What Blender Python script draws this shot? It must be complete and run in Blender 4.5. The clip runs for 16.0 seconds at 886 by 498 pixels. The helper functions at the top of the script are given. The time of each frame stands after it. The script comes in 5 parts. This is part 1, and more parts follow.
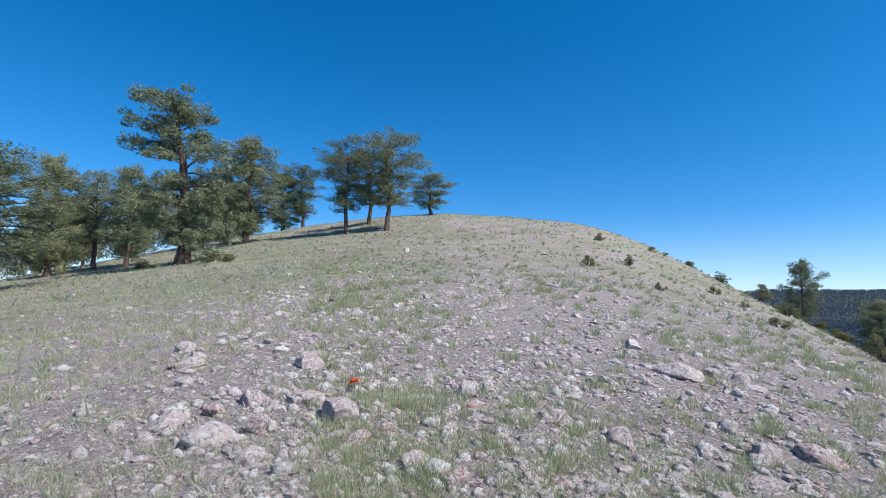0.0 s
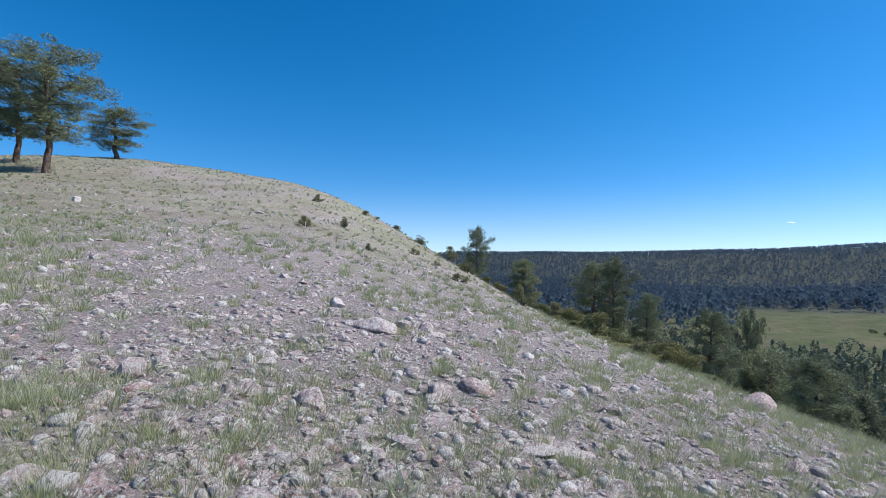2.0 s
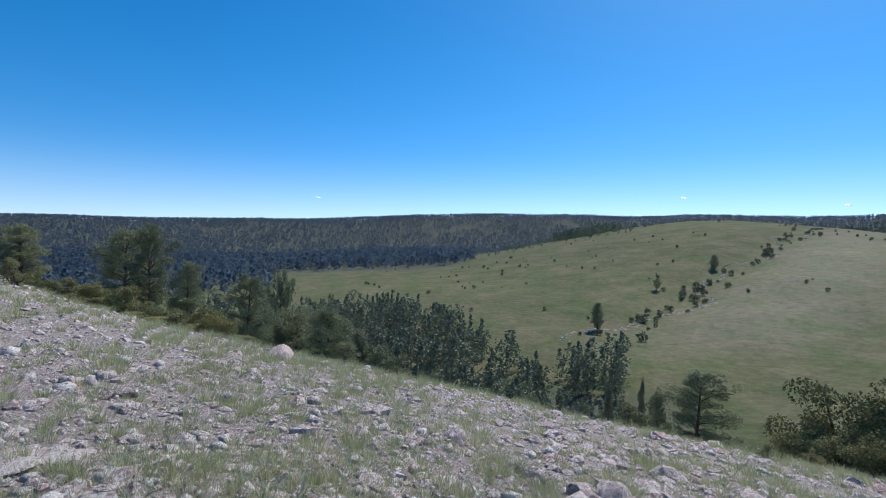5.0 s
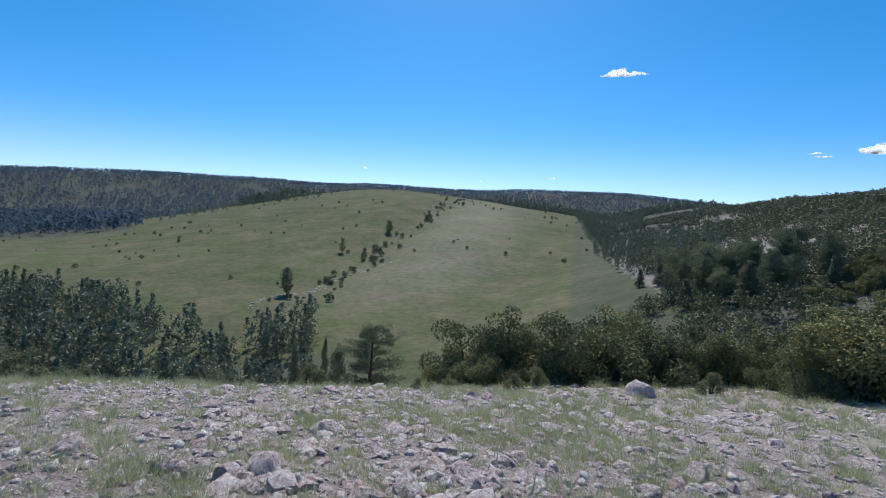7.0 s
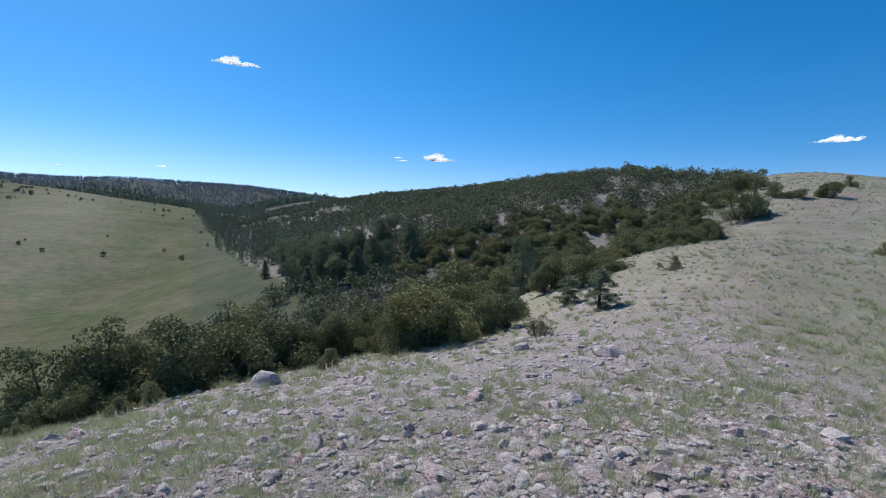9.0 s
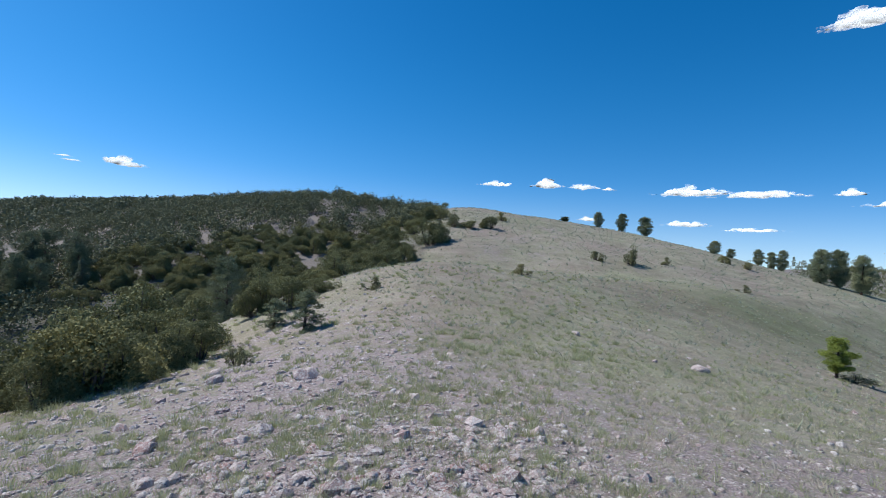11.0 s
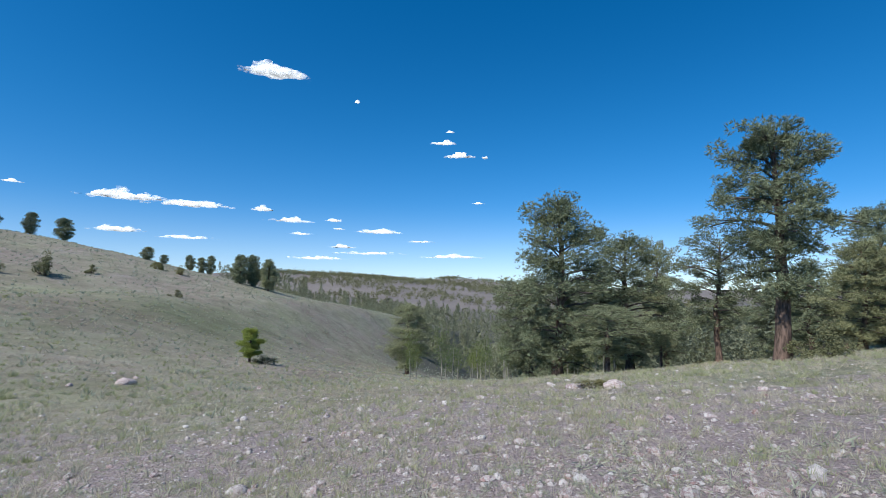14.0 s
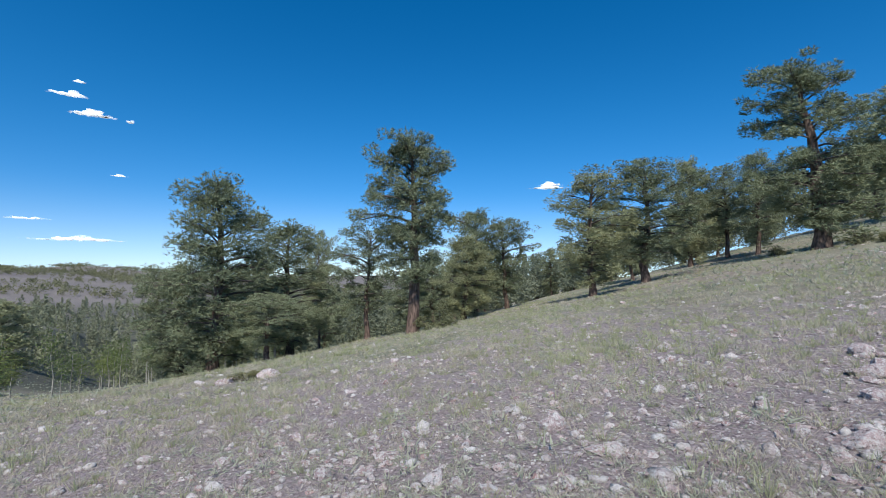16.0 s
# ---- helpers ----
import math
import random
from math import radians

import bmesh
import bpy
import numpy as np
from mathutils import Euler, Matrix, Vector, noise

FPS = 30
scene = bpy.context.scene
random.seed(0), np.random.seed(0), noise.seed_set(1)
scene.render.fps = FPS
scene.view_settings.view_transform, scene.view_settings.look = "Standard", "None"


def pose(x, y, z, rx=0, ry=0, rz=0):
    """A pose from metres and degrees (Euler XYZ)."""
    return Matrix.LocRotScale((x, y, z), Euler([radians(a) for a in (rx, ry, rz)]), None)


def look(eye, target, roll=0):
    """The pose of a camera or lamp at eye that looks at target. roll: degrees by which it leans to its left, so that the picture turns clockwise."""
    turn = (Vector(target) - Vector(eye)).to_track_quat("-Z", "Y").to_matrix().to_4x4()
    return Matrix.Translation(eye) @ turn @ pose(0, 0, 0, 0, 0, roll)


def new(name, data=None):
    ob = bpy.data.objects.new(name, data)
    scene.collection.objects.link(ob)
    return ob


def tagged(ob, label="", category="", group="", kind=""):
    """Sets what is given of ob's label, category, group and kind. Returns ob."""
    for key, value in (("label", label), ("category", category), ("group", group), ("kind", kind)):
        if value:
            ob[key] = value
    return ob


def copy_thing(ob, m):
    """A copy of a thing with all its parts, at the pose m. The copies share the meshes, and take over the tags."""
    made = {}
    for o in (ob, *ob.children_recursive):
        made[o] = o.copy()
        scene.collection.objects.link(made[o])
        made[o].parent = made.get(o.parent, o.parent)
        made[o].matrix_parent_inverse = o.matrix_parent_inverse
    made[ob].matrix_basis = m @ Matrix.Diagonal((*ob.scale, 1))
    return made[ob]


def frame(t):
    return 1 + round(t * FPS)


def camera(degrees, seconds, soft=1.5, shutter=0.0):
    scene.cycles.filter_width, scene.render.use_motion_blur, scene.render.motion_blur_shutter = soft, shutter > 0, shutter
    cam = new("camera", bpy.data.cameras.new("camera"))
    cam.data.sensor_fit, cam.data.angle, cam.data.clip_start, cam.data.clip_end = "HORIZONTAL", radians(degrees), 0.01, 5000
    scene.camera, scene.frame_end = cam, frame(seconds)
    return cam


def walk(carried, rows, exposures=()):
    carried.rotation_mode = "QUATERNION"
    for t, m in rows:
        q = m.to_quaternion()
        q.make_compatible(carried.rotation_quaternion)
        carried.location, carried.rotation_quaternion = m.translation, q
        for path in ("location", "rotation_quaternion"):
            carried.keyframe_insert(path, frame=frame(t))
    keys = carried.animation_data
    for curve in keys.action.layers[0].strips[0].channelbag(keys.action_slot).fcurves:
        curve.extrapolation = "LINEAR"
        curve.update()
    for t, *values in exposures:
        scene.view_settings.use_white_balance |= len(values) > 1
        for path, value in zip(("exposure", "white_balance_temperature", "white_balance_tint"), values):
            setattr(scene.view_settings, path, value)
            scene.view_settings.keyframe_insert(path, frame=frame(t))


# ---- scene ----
cam = camera(85.19, 16.0, soft=0.8)
PATH = [
    (0.0, pose(-0.000, -0.000, 1.600, 95.08, -1.06, -0.05)),
    (0.5, pose(0.096, 0.126, 1.589, 94.56, 1.57, -9.25)),
    (1.0, pose(0.148, 0.204, 1.586, 93.78, 0.45, -17.43)),
    (1.5, pose(0.221, 0.260, 1.570, 92.53, 0.39, -25.11)),
    (2.0, pose(0.284, 0.293, 1.571, 91.06, -0.97, -32.56)),
    (2.5, pose(0.327, 0.307, 1.566, 90.13, -0.28, -42.65)),
    (3.0, pose(0.356, 0.280, 1.574, 89.31, 2.41, -52.42)),
    (3.5, pose(0.360, 0.247, 1.580, 88.82, -0.12, -61.18)),
    (3.7, pose(0.355, 0.226, 1.584, 89.23, -1.22, -64.46)),
    (5.8, pose(0.386, -0.038, 1.601, 86.22, -2.01, -96.40)),
    (6.0, pose(0.422, -0.082, 1.600, 85.95, -2.54, -100.37)),
    (6.5, pose(0.505, -0.202, 1.596, 85.72, -1.73, -109.86)),
    (7.0, pose(0.555, -0.281, 1.581, 85.62, -2.84, -118.76)),
    (7.5, pose(0.564, -0.321, 1.577, 85.54, -3.40, -128.13)),
    (8.0, pose(0.539, -0.348, 1.584, 84.96, -3.70, -139.99)),
    (8.5, pose(0.516, -0.393, 1.575, 84.82, -3.90, -151.97)),
    (8.7, pose(0.492, -0.395, 1.578, 85.47, -3.14, -156.05)),
    (10.8, pose(0.174, -0.358, 1.676, 90.59, -3.32, -190.52)),
    (11.0, pose(0.151, -0.341, 1.685, 90.79, -3.49, -194.63)),
    (11.5, pose(0.102, -0.283, 1.700, 90.04, -3.59, -211.01)),
    (12.0, pose(0.071, -0.275, 1.708, 89.83, -3.15, -225.00)),
    (12.5, pose(-0.051, -0.306, 1.677, 90.14, -2.16, -235.49)),
    (13.0, pose(-0.089, -0.297, 1.656, 92.04, -0.68, -241.43)),
    (13.5, pose(-0.104, -0.273, 1.656, 92.67, -0.59, -246.73)),
    (14.0, pose(-0.079, -0.236, 1.668, 93.93, -0.65, -255.43)),
    (14.5, pose(-0.057, -0.206, 1.670, 93.03, -1.57, -265.08)),
    (15.0, pose(-0.103, -0.195, 1.650, 92.76, -1.88, -273.57)),
    (15.5, pose(-0.227, -0.130, 1.649, 92.55, -0.96, -282.35)),
    (16.0, pose(-0.276, -0.040, 1.681, 92.70, -0.13, -293.66)),
]
walk(cam, PATH, exposures=[(0.0, 0.31), (2.0, 0.2), (3.5, 0.1), (6.5, 0.06), (8.5, -0.02), (11.0, 0.03), (12.5, 0.06), (14.5, 0.06), (16.0, 0.06)])

# ---- daylight: a high morning sun in the east-south-east under a clear mountain sky ----
SUN_AZ, SUN_EL = 119.0, 50.0
world = bpy.data.worlds.new("sky")
scene.world = world
world.use_nodes = True
wn, wl = world.node_tree.nodes, world.node_tree.links
sky = wn.new("ShaderNodeTexSky")
sky.sky_type, sky.sun_disc = "NISHITA", False
sky.sun_elevation, sky.sun_rotation = radians(SUN_EL), radians(SUN_AZ)
sky.altitude, sky.air_density, sky.dust_density, sky.ozone_density = 2500, 1.0, 1.55, 2.4
# the sky as seen from a high ridge: the pale ground haze lies below the skyline
way = wn.new("ShaderNodeTexCoord")
rise = wn.new("ShaderNodeMapping")
rise.inputs["Location"].default_value = (0, 0, 0.035)
wl.new(way.outputs["Generated"], rise.inputs[0])
wl.new(rise.outputs[0], sky.inputs["Vector"])
tone = wn.new("ShaderNodeHueSaturation")
# haze takes the colour out of the sky towards the skyline
level = wn.new("ShaderNodeSeparateXYZ")
wl.new(way.outputs["Generated"], level.inputs[0])
haze = wn.new("ShaderNodeMapRange")
haze.interpolation_type = "SMOOTHSTEP"
for k, v in enumerate((-0.02, 0.17, 1.14, 1.40)):
    haze.inputs[k + 1].default_value = v
wl.new(level.outputs["Z"], haze.inputs[0])
wl.new(haze.outputs[0], tone.inputs["Saturation"])
tint = wn.new("ShaderNodeMix")
tint.data_type, tint.blend_type = "RGBA", "MULTIPLY"
tint.inputs[0].default_value = 1.0
veil = wn.new("ShaderNodeValToRGB")
veil.color_ramp.interpolation = "EASE"
for stop, place, colour in zip(veil.color_ramp.elements, (0.0, 0.36), ((0.90, 0.90, 0.94, 1), (0.78, 1.03, 1.0, 1))):
    stop.position, stop.color = place, colour
wl.new(level.outputs["Z"], veil.inputs[0])
wl.new(veil.outputs[0], tint.inputs[7])
wl.new(sky.outputs[0], tone.inputs["Color"])
wl.new(tone.outputs[0], tint.inputs[6])
wl.new(tint.outputs[2], wn["Background"].inputs[0])
wn["Background"].inputs[1].default_value = 0.152
sun = new("sun", bpy.data.lights.new("sun", "SUN"))
sun.data.energy, sun.data.angle, sun.data.color = 4.6, radians(0.53), (1.0, 0.96, 0.905)
sun_way = Vector((math.sin(radians(SUN_AZ)) * math.cos(radians(SUN_EL)), math.cos(radians(SUN_AZ)) * math.cos(radians(SUN_EL)), math.sin(radians(SUN_EL))))
sun.matrix_world = look(sun_way * 50, (0, 0, 0))

# ---- materials ----
def mat_base(name, rough=0.9, spec=0.2):
    m = bpy.data.materials.new(name)
    m.use_nodes = True
    nt = m.node_tree
    b = nt.nodes["Principled BSDF"]
    b.inputs["Roughness"].default_value = rough
    b.inputs["Specular IOR Level"].default_value = spec
    return m, nt, b


def n_noise(nt, scale, detail=4.0, rough=0.6, src=None):
    n = nt.nodes.new("ShaderNodeTexNoise")
    n.inputs["Scale"].default_value, n.inputs["Detail"].default_value, n.inputs["Roughness"].default_value = scale, detail, rough
    if src is not None:
        nt.links.new(src, n.inputs["Vector"])
    return n.outputs["Fac"]


def n_ramp(nt, fac, stops, smooth=False):
    r = nt.nodes.new("ShaderNodeValToRGB")
    if smooth:
        r.color_ramp.interpolation = "EASE"
    e = r.color_ramp.elements
    while len(e) < len(stops):
        e.new(0.5)
    for el, (p, c) in zip(e, stops):
        el.position, el.color = p, (*c, 1) if len(c) == 3 else c
    nt.links.new(fac, r.inputs[0])
    return r.outputs[0]


def n_mix(nt, fac, a, b, mode="MIX"):
    m = nt.nodes.new("ShaderNodeMix")
    m.data_type, m.blend_type = "RGBA", mode
    for sock, v in ((m.inputs[0], fac), (m.inputs[6], a), (m.inputs[7], b)):
        if isinstance(v, (int, float)):
            sock.default_value = v
        elif isinstance(v, tuple):
            sock.default_value = (*v, 1)
        else:
            nt.links.new(v, sock)
    return m.outputs[2]


def n_math(nt, op, a, b=0.0):
    m = nt.nodes.new("ShaderNodeMath")
    m.operation, m.use_clamp = op, False
    for sock, v in zip(m.inputs, (a, b)):
        if isinstance(v, (int, float)):
            sock.default_value = v
        else:
            nt.links.new(v, sock)
    return m.outputs[0]


def n_bump(nt, b, height, strength, dist):
    u = nt.nodes.new("ShaderNodeBump")
    u.inputs["Strength"].default_value, u.inputs["Distance"].default_value = strength, dist
    nt.links.new(height, u.inputs["Height"])
    nt.links.new(u.outputs[0], b.inputs["Normal"])


def n_pos(nt):
    return nt.nodes.new("ShaderNodeNewGeometry").outputs["Position"]


def n_island(nt):
    return nt.nodes.new("ShaderNodeNewGeometry").outputs["Random Per Island"]


def n_object(nt):
    return nt.nodes.new("ShaderNodeObjectInfo").outputs["Random"]


def leaf_mat(name, dark, light, through_light=0.25, rnd="island"):
    """Foliage: colour varies leaf by leaf and over the crown; thin leaves let some light through."""
    m, nt, b = mat_base(name, 0.75, 0.15)
    r = n_island(nt)
    n = n_noise(nt, 0.9, 3.0, 0.6, n_pos(nt))
    f = n_math(nt, "ADD", n_math(nt, "MULTIPLY", r, 0.30), n_math(nt, "MULTIPLY", n, 0.75))
    own = n_object(nt)
    f = n_math(nt, "ADD", f, n_math(nt, "MULTIPLY", own, 0.22))
    c = n_ramp(nt, f, [(0.28, dark), (1.02, light)])
    c = n_mix(nt, n_ramp(nt, own, [(0.45, (0, 0, 0)), (1.0, (0.6, 0.6, 0.6))]), c, n_mix(nt, 1.0, c, (1.13, 1.0, 0.82), "MULTIPLY"))
    nt.links.new(c, b.inputs["Base Color"])
    t = nt.nodes.new("ShaderNodeBsdfTranslucent")
    nt.links.new(c, t.inputs[0])
    mx = nt.nodes.new("ShaderNodeMixShader")
    mx.inputs[0].default_value = through_light
    nt.links.new(b.outputs[0], mx.inputs[1])
    nt.links.new(t.outputs[0], mx.inputs[2])
    nt.links.new(mx.outputs[0], nt.nodes["Material Output"].inputs[0])
    return m


def bark_mat(name, a, b_col, scale=9.0):
    m, nt, b = mat_base(name, 0.95, 0.1)
    tc = nt.nodes.new("ShaderNodeTexCoord").outputs["Object"]
    mp = nt.nodes.new("ShaderNodeMapping")
    mp.inputs["Scale"].default_value = (1, 1, 0.22)
    nt.links.new(tc, mp.inputs[0])
    n = n_noise(nt, scale, 5, 0.65, mp.outputs[0])
    nt.links.new(n_ramp(nt, n, [(0.36, a), (0.66, b_col)]), b.inputs["Base Color"])
    n_bump(nt, b, n, 0.9, 0.05)
    return m


def rock_mat(name, tones):
    """Weathered lava rock: each stone has its own tone, with pale lichen and dark pits."""
    m, nt, b = mat_base(name, 0.92, 0.15)
    p = n_pos(nt)
    rnd = n_math(nt, "FRACT", n_math(nt, "ADD", n_island(nt), n_object(nt)))
    base = n_ramp(nt, rnd, tones)
    grain = n_noise(nt, 38, 5, 0.7, p)
    base = n_mix(nt, 1.0, base, n_ramp(nt, grain, [(0.3, (0.62, 0.60, 0.60)), (0.72, (1.3, 1.28, 1.26))]), "MULTIPLY")
    lichen = n_ramp(nt, n_noise(nt, 24, 5, 0.75, p), [(0.505, (0, 0, 0)), (0.55, (1, 1, 1))])
    base = n_mix(nt, n_math(nt, "MULTIPLY", lichen, 0.72), base, (0.68, 0.67, 0.64))
    flecks = n_ramp(nt, n_noise(nt, 75, 4, 0.7, p), [(0.56, (0, 0, 0)), (0.61, (1, 1, 1))])
    base = n_mix(nt, n_math(nt, "MULTIPLY", flecks, 0.65), base, (0.70, 0.69, 0.67))
    pits = n_ramp(nt, n_noise(nt, 23, 3, 0.6, p), [(0.36, (1, 1, 1)), (0.41, (0, 0, 0))])
    base = n_mix(nt, n_math(nt, "MULTIPLY", pits, 0.7), base, (0.11, 0.095, 0.095))
    nt.links.new(base, b.inputs["Base Color"])
    n_bump(nt, b, n_noise(nt, 34, 8, 0.8, p), 1.0, 0.03)
    return m


STONE_TONES = [(0.0, (0.456, 0.350, 0.344)), (0.2, (0.592, 0.491, 0.472)), (0.34, (0.320, 0.228, 0.227)), (0.5, (0.533, 0.426, 0.409)), (0.62, (0.436, 0.273, 0.254)), (0.72, (0.553, 0.455, 0.435)), (0.9, (0.378, 0.289, 0.289)), (1.0, (0.660, 0.578, 0.555))]
M_ROCK = rock_mat("weathered_stone", STONE_TONES)
M_NEEDLE = leaf_mat("pine_needles", (0.070, 0.094, 0.052), (0.430, 0.470, 0.290), 0.12)
M_NEEDLE_YOUNG = leaf_mat("young_pine_needles", (0.16, 0.22, 0.05), (0.42, 0.50, 0.14), 0.42)
M_JUNIPER = leaf_mat("juniper_leaves", (0.062, 0.074, 0.045), (0.235, 0.250, 0.148), 0.14)
M_PINYON = leaf_mat("pinyon_leaves", (0.070, 0.082, 0.038), (0.320, 0.322, 0.155), 0.16)
M_SHRUB = leaf_mat("shrub_leaves", (0.11, 0.12, 0.065), (0.30, 0.30, 0.16), 0.22)
M_SPRUCE = leaf_mat("spruce_needles", (0.080, 0.100, 0.072), (0.300, 0.330, 0.230), 0.15)
# far forest: distance haze is painted into the needle colour, bluish and low in contrast
M_MESA = leaf_mat("haze_tinted_needles", (0.092, 0.128, 0.165), (0.112, 0.150, 0.188), 0.5)
M_CHIP = rock_mat("pale_stone_chips", [(0.0, (0.41, 0.345, 0.34)), (0.5, (0.55, 0.49, 0.475)), (1.0, (0.74, 0.705, 0.68))])
M_PALE = rock_mat("pale_gully_stone", [(0.0, (0.36, 0.32, 0.30)), (1.0, (0.50, 0.46, 0.43))])
M_ASPEN = leaf_mat("aspen_leaves", (0.10, 0.14, 0.05), (0.20, 0.25, 0.10), 0.35)
M_GRASS = leaf_mat("grass_blades", (0.30, 0.325, 0.175), (0.56, 0.57, 0.345), 0.38)
M_DRY = leaf_mat("dry_grass_blades", (0.42, 0.375, 0.28), (0.70, 0.645, 0.51), 0.35)
M_SAGE = leaf_mat("grey_sage_leaves", (0.28, 0.31, 0.225), (0.51, 0.535, 0.42), 0.3)
M_BARK = bark_mat("ponderosa_bark", (0.052, 0.040, 0.034), (0.245, 0.172, 0.138))
M_TWIG = bark_mat("grey_branch_bark", (0.06, 0.05, 0.045), (0.20, 0.17, 0.15), 14)
M_ASPEN_BARK = bark_mat("pale_aspen_bark", (0.20, 0.19, 0.16), (0.46, 0.45, 0.40), 7)
M_FLOWER = leaf_mat("orange_petals", (0.60, 0.06, 0.02), (0.85, 0.14, 0.05), 0.2)


def ground_mat():
    """Pinkish gravel, grass and forest litter, mixed by what grows there."""
    m, nt, b = mat_base("stony_ground", 0.97, 0.08)
    p = n_pos(nt)
    at = nt.nodes.new("ShaderNodeAttribute")
    at.attribute_name = "cover"
    sp = nt.nodes.new("ShaderNodeSeparateColor")
    nt.links.new(at.outputs["Color"], sp.inputs[0])
    grassy, wooded, lush = sp.outputs[0], sp.outputs[1], sp.outputs[2]
    # gravel: small stones of several tones
    vo = nt.nodes.new("ShaderNodeTexVoronoi")
    vo.inputs["Scale"].default_value, vo.inputs["Randomness"].default_value = 26, 1.0
    nt.links.new(p, vo.inputs["Vector"])
    sc = nt.nodes.new("ShaderNodeSeparateColor")
    nt.links.new(vo.outputs["Color"], sc.inputs[0])
    peb = n_ramp(nt, sc.outputs[0], [(0.0, (0.245, 0.198, 0.202)), (0.4, (0.370, 0.310, 0.314)), (0.75, (0.465, 0.402, 0.400)), (1.0, (0.640, 0.588, 0.575))])
    fine = n_noise(nt, 60, 6, 0.75, p)
    soil = n_ramp(nt, fine, [(0.3, (0.250, 0.208, 0.213)), (0.7, (0.480, 0.418, 0.420))])
    gravel = n_mix(nt, n_ramp(nt, n_noise(nt, 3.1, 5, 0.7, p), [(0.4, (0, 0, 0)), (0.6, (1, 1, 1))]), soil, peb)
    # dark gaps between the stones, and a thin growth of tiny grey-green plants
    gaps = n_ramp(nt, vo.outputs["Distance"], [(0.35, (1, 1, 1)), (0.75, (0.66, 0.63, 0.61))])
    gravel = n_mix(nt, 0.7, gravel, gaps, "MULTIPLY")
    weeds = n_ramp(nt, n_noise(nt, 7.5, 6, 0.8, p), [(0.52, (0, 0, 0)), (0.60, (1, 1, 1))])
    gravel = n_mix(nt, n_math(nt, "MULTIPLY", weeds, 0.5), gravel, n_ramp(nt, fine, [(0.35, (0.235, 0.245, 0.180)), (0.7, (0.46, 0.465, 0.375))]))
    # grass: dry and green in patches of two sizes
    patch = n_math(nt, "ADD", n_math(nt, "MULTIPLY", n_noise(nt, 0.06, 4, 0.6, p), 0.6), n_math(nt, "MULTIPLY", n_noise(nt, 0.9, 5, 0.7, p), 0.4))
    grass = n_ramp(nt, patch, [(0.36, (0.305, 0.260, 0.236)), (0.5, (0.288, 0.276, 0.222)), (0.64, (0.262, 0.278, 0.190))])
    grass = n_mix(nt, lush, grass, n_ramp(nt, patch, [(0.36, (0.145, 0.128, 0.086)), (0.5, (0.098, 0.108, 0.056)), (0.64, (0.060, 0.088, 0.034))]))
    mottle = n_ramp(nt, n_noise(nt, 0.33, 6, 0.75, p), [(0.34, (0.72, 0.70, 0.66)), (0.66, (1.28, 1.28, 1.3))])
    grass = n_mix(nt, 0.8, grass, mottle, "MULTIPLY")
    tuft = n_ramp(nt, n_noise(nt, 9, 5, 0.8, p), [(0.3, (0.62, 0.62, 0.58)), (0.7, (1.3, 1.3, 1.25))])
    grass = n_mix(nt, 1.0, grass, tuft, "MULTIPLY")
    edge = n_math(nt, "ADD", grassy, n_math(nt, "MULTIPLY", n_math(nt, "SUBTRACT", n_noise(nt, 2.3, 6, 0.75, p), 0.5), 1.5))
    col = n_mix(nt, n_ramp(nt, edge, [(0.35, (0, 0, 0)), (0.65, (1, 1, 1))]), gravel, grass)
    litter = n_ramp(nt, n_noise(nt, 0.35, 6, 0.75, p), [(0.35, (0.050, 0.062, 0.056)), (0.65, (0.105, 0.112, 0.092))])
    col = n_mix(nt, wooded, col, litter)
    big = n_ramp(nt, n_noise(nt, 0.018, 4, 0.6, p), [(0.3, (0.86, 0.85, 0.86)), (0.7, (1.12, 1.1, 1.06))])
    col = n_mix(nt, 1.0, col, big, "MULTIPLY")
    nt.links.new(col, b.inputs["Base Color"])
    h = n_math(nt, "ADD", n_math(nt, "MULTIPLY", vo.outputs["Distance"], -0.8), fine)
    n_bump(nt, b, h, 0.9, 0.035)
    return m


M_GROUND = ground_mat()


def cloud_mat():
    """White puffs, ragged and thin towards the rim of each cloud."""
    m, nt, b = mat_base("cloud_white", 1.0, 0.0)
    b.inputs["Base Color"].default_value = (0.92, 0.94, 0.96, 1)
    # an added glow whitens the puffs, in place of sunlight scattered inside them
    b.inputs["Emission Color"].default_value = (0.90, 0.95, 1.0, 1)
    b.inputs["Emission Strength"].default_value = 0.42
    tc = nt.nodes.new("ShaderNodeTexCoord")
    mid = nt.nodes.new("ShaderNodeMapping")
    mid.inputs["Location"].default_value = (-1, 0, -0.9)
    mid.inputs["Scale"].default_value = (2, 0, 2)
    nt.links.new(tc.outputs["Generated"], mid.inputs[0])
    far = nt.nodes.new("ShaderNodeVectorMath")
    far.operation = "LENGTH"
    nt.links.new(mid.outputs[0], far.inputs[0])
    wisp = n_noise(nt, 0.013, 5, 0.65, n_pos(nt))
    f = n_math(nt, "ADD", n_math(nt, "MULTIPLY", far.outputs["Value"], -0.62), n_math(nt, "MULTIPLY", wisp, 1.5))
    nt.links.new(n_ramp(nt, f, [(0.14, (0, 0, 0)), (0.66, (0.50, 0.50, 0.50))]), b.inputs["Alpha"])
    return m


M_CLOUD = cloud_mat()
# ---- landforms: a saddle on a ridge, two hills, an eastern valley, meadows and a far mesa ----
def smin(a, b, k):
    return 0.5 * (a + b - np.sqrt((a - b) ** 2 + k * k))


def smax(a, b, k):
    return 0.5 * (a + b + np.sqrt((a - b) ** 2 + k * k))


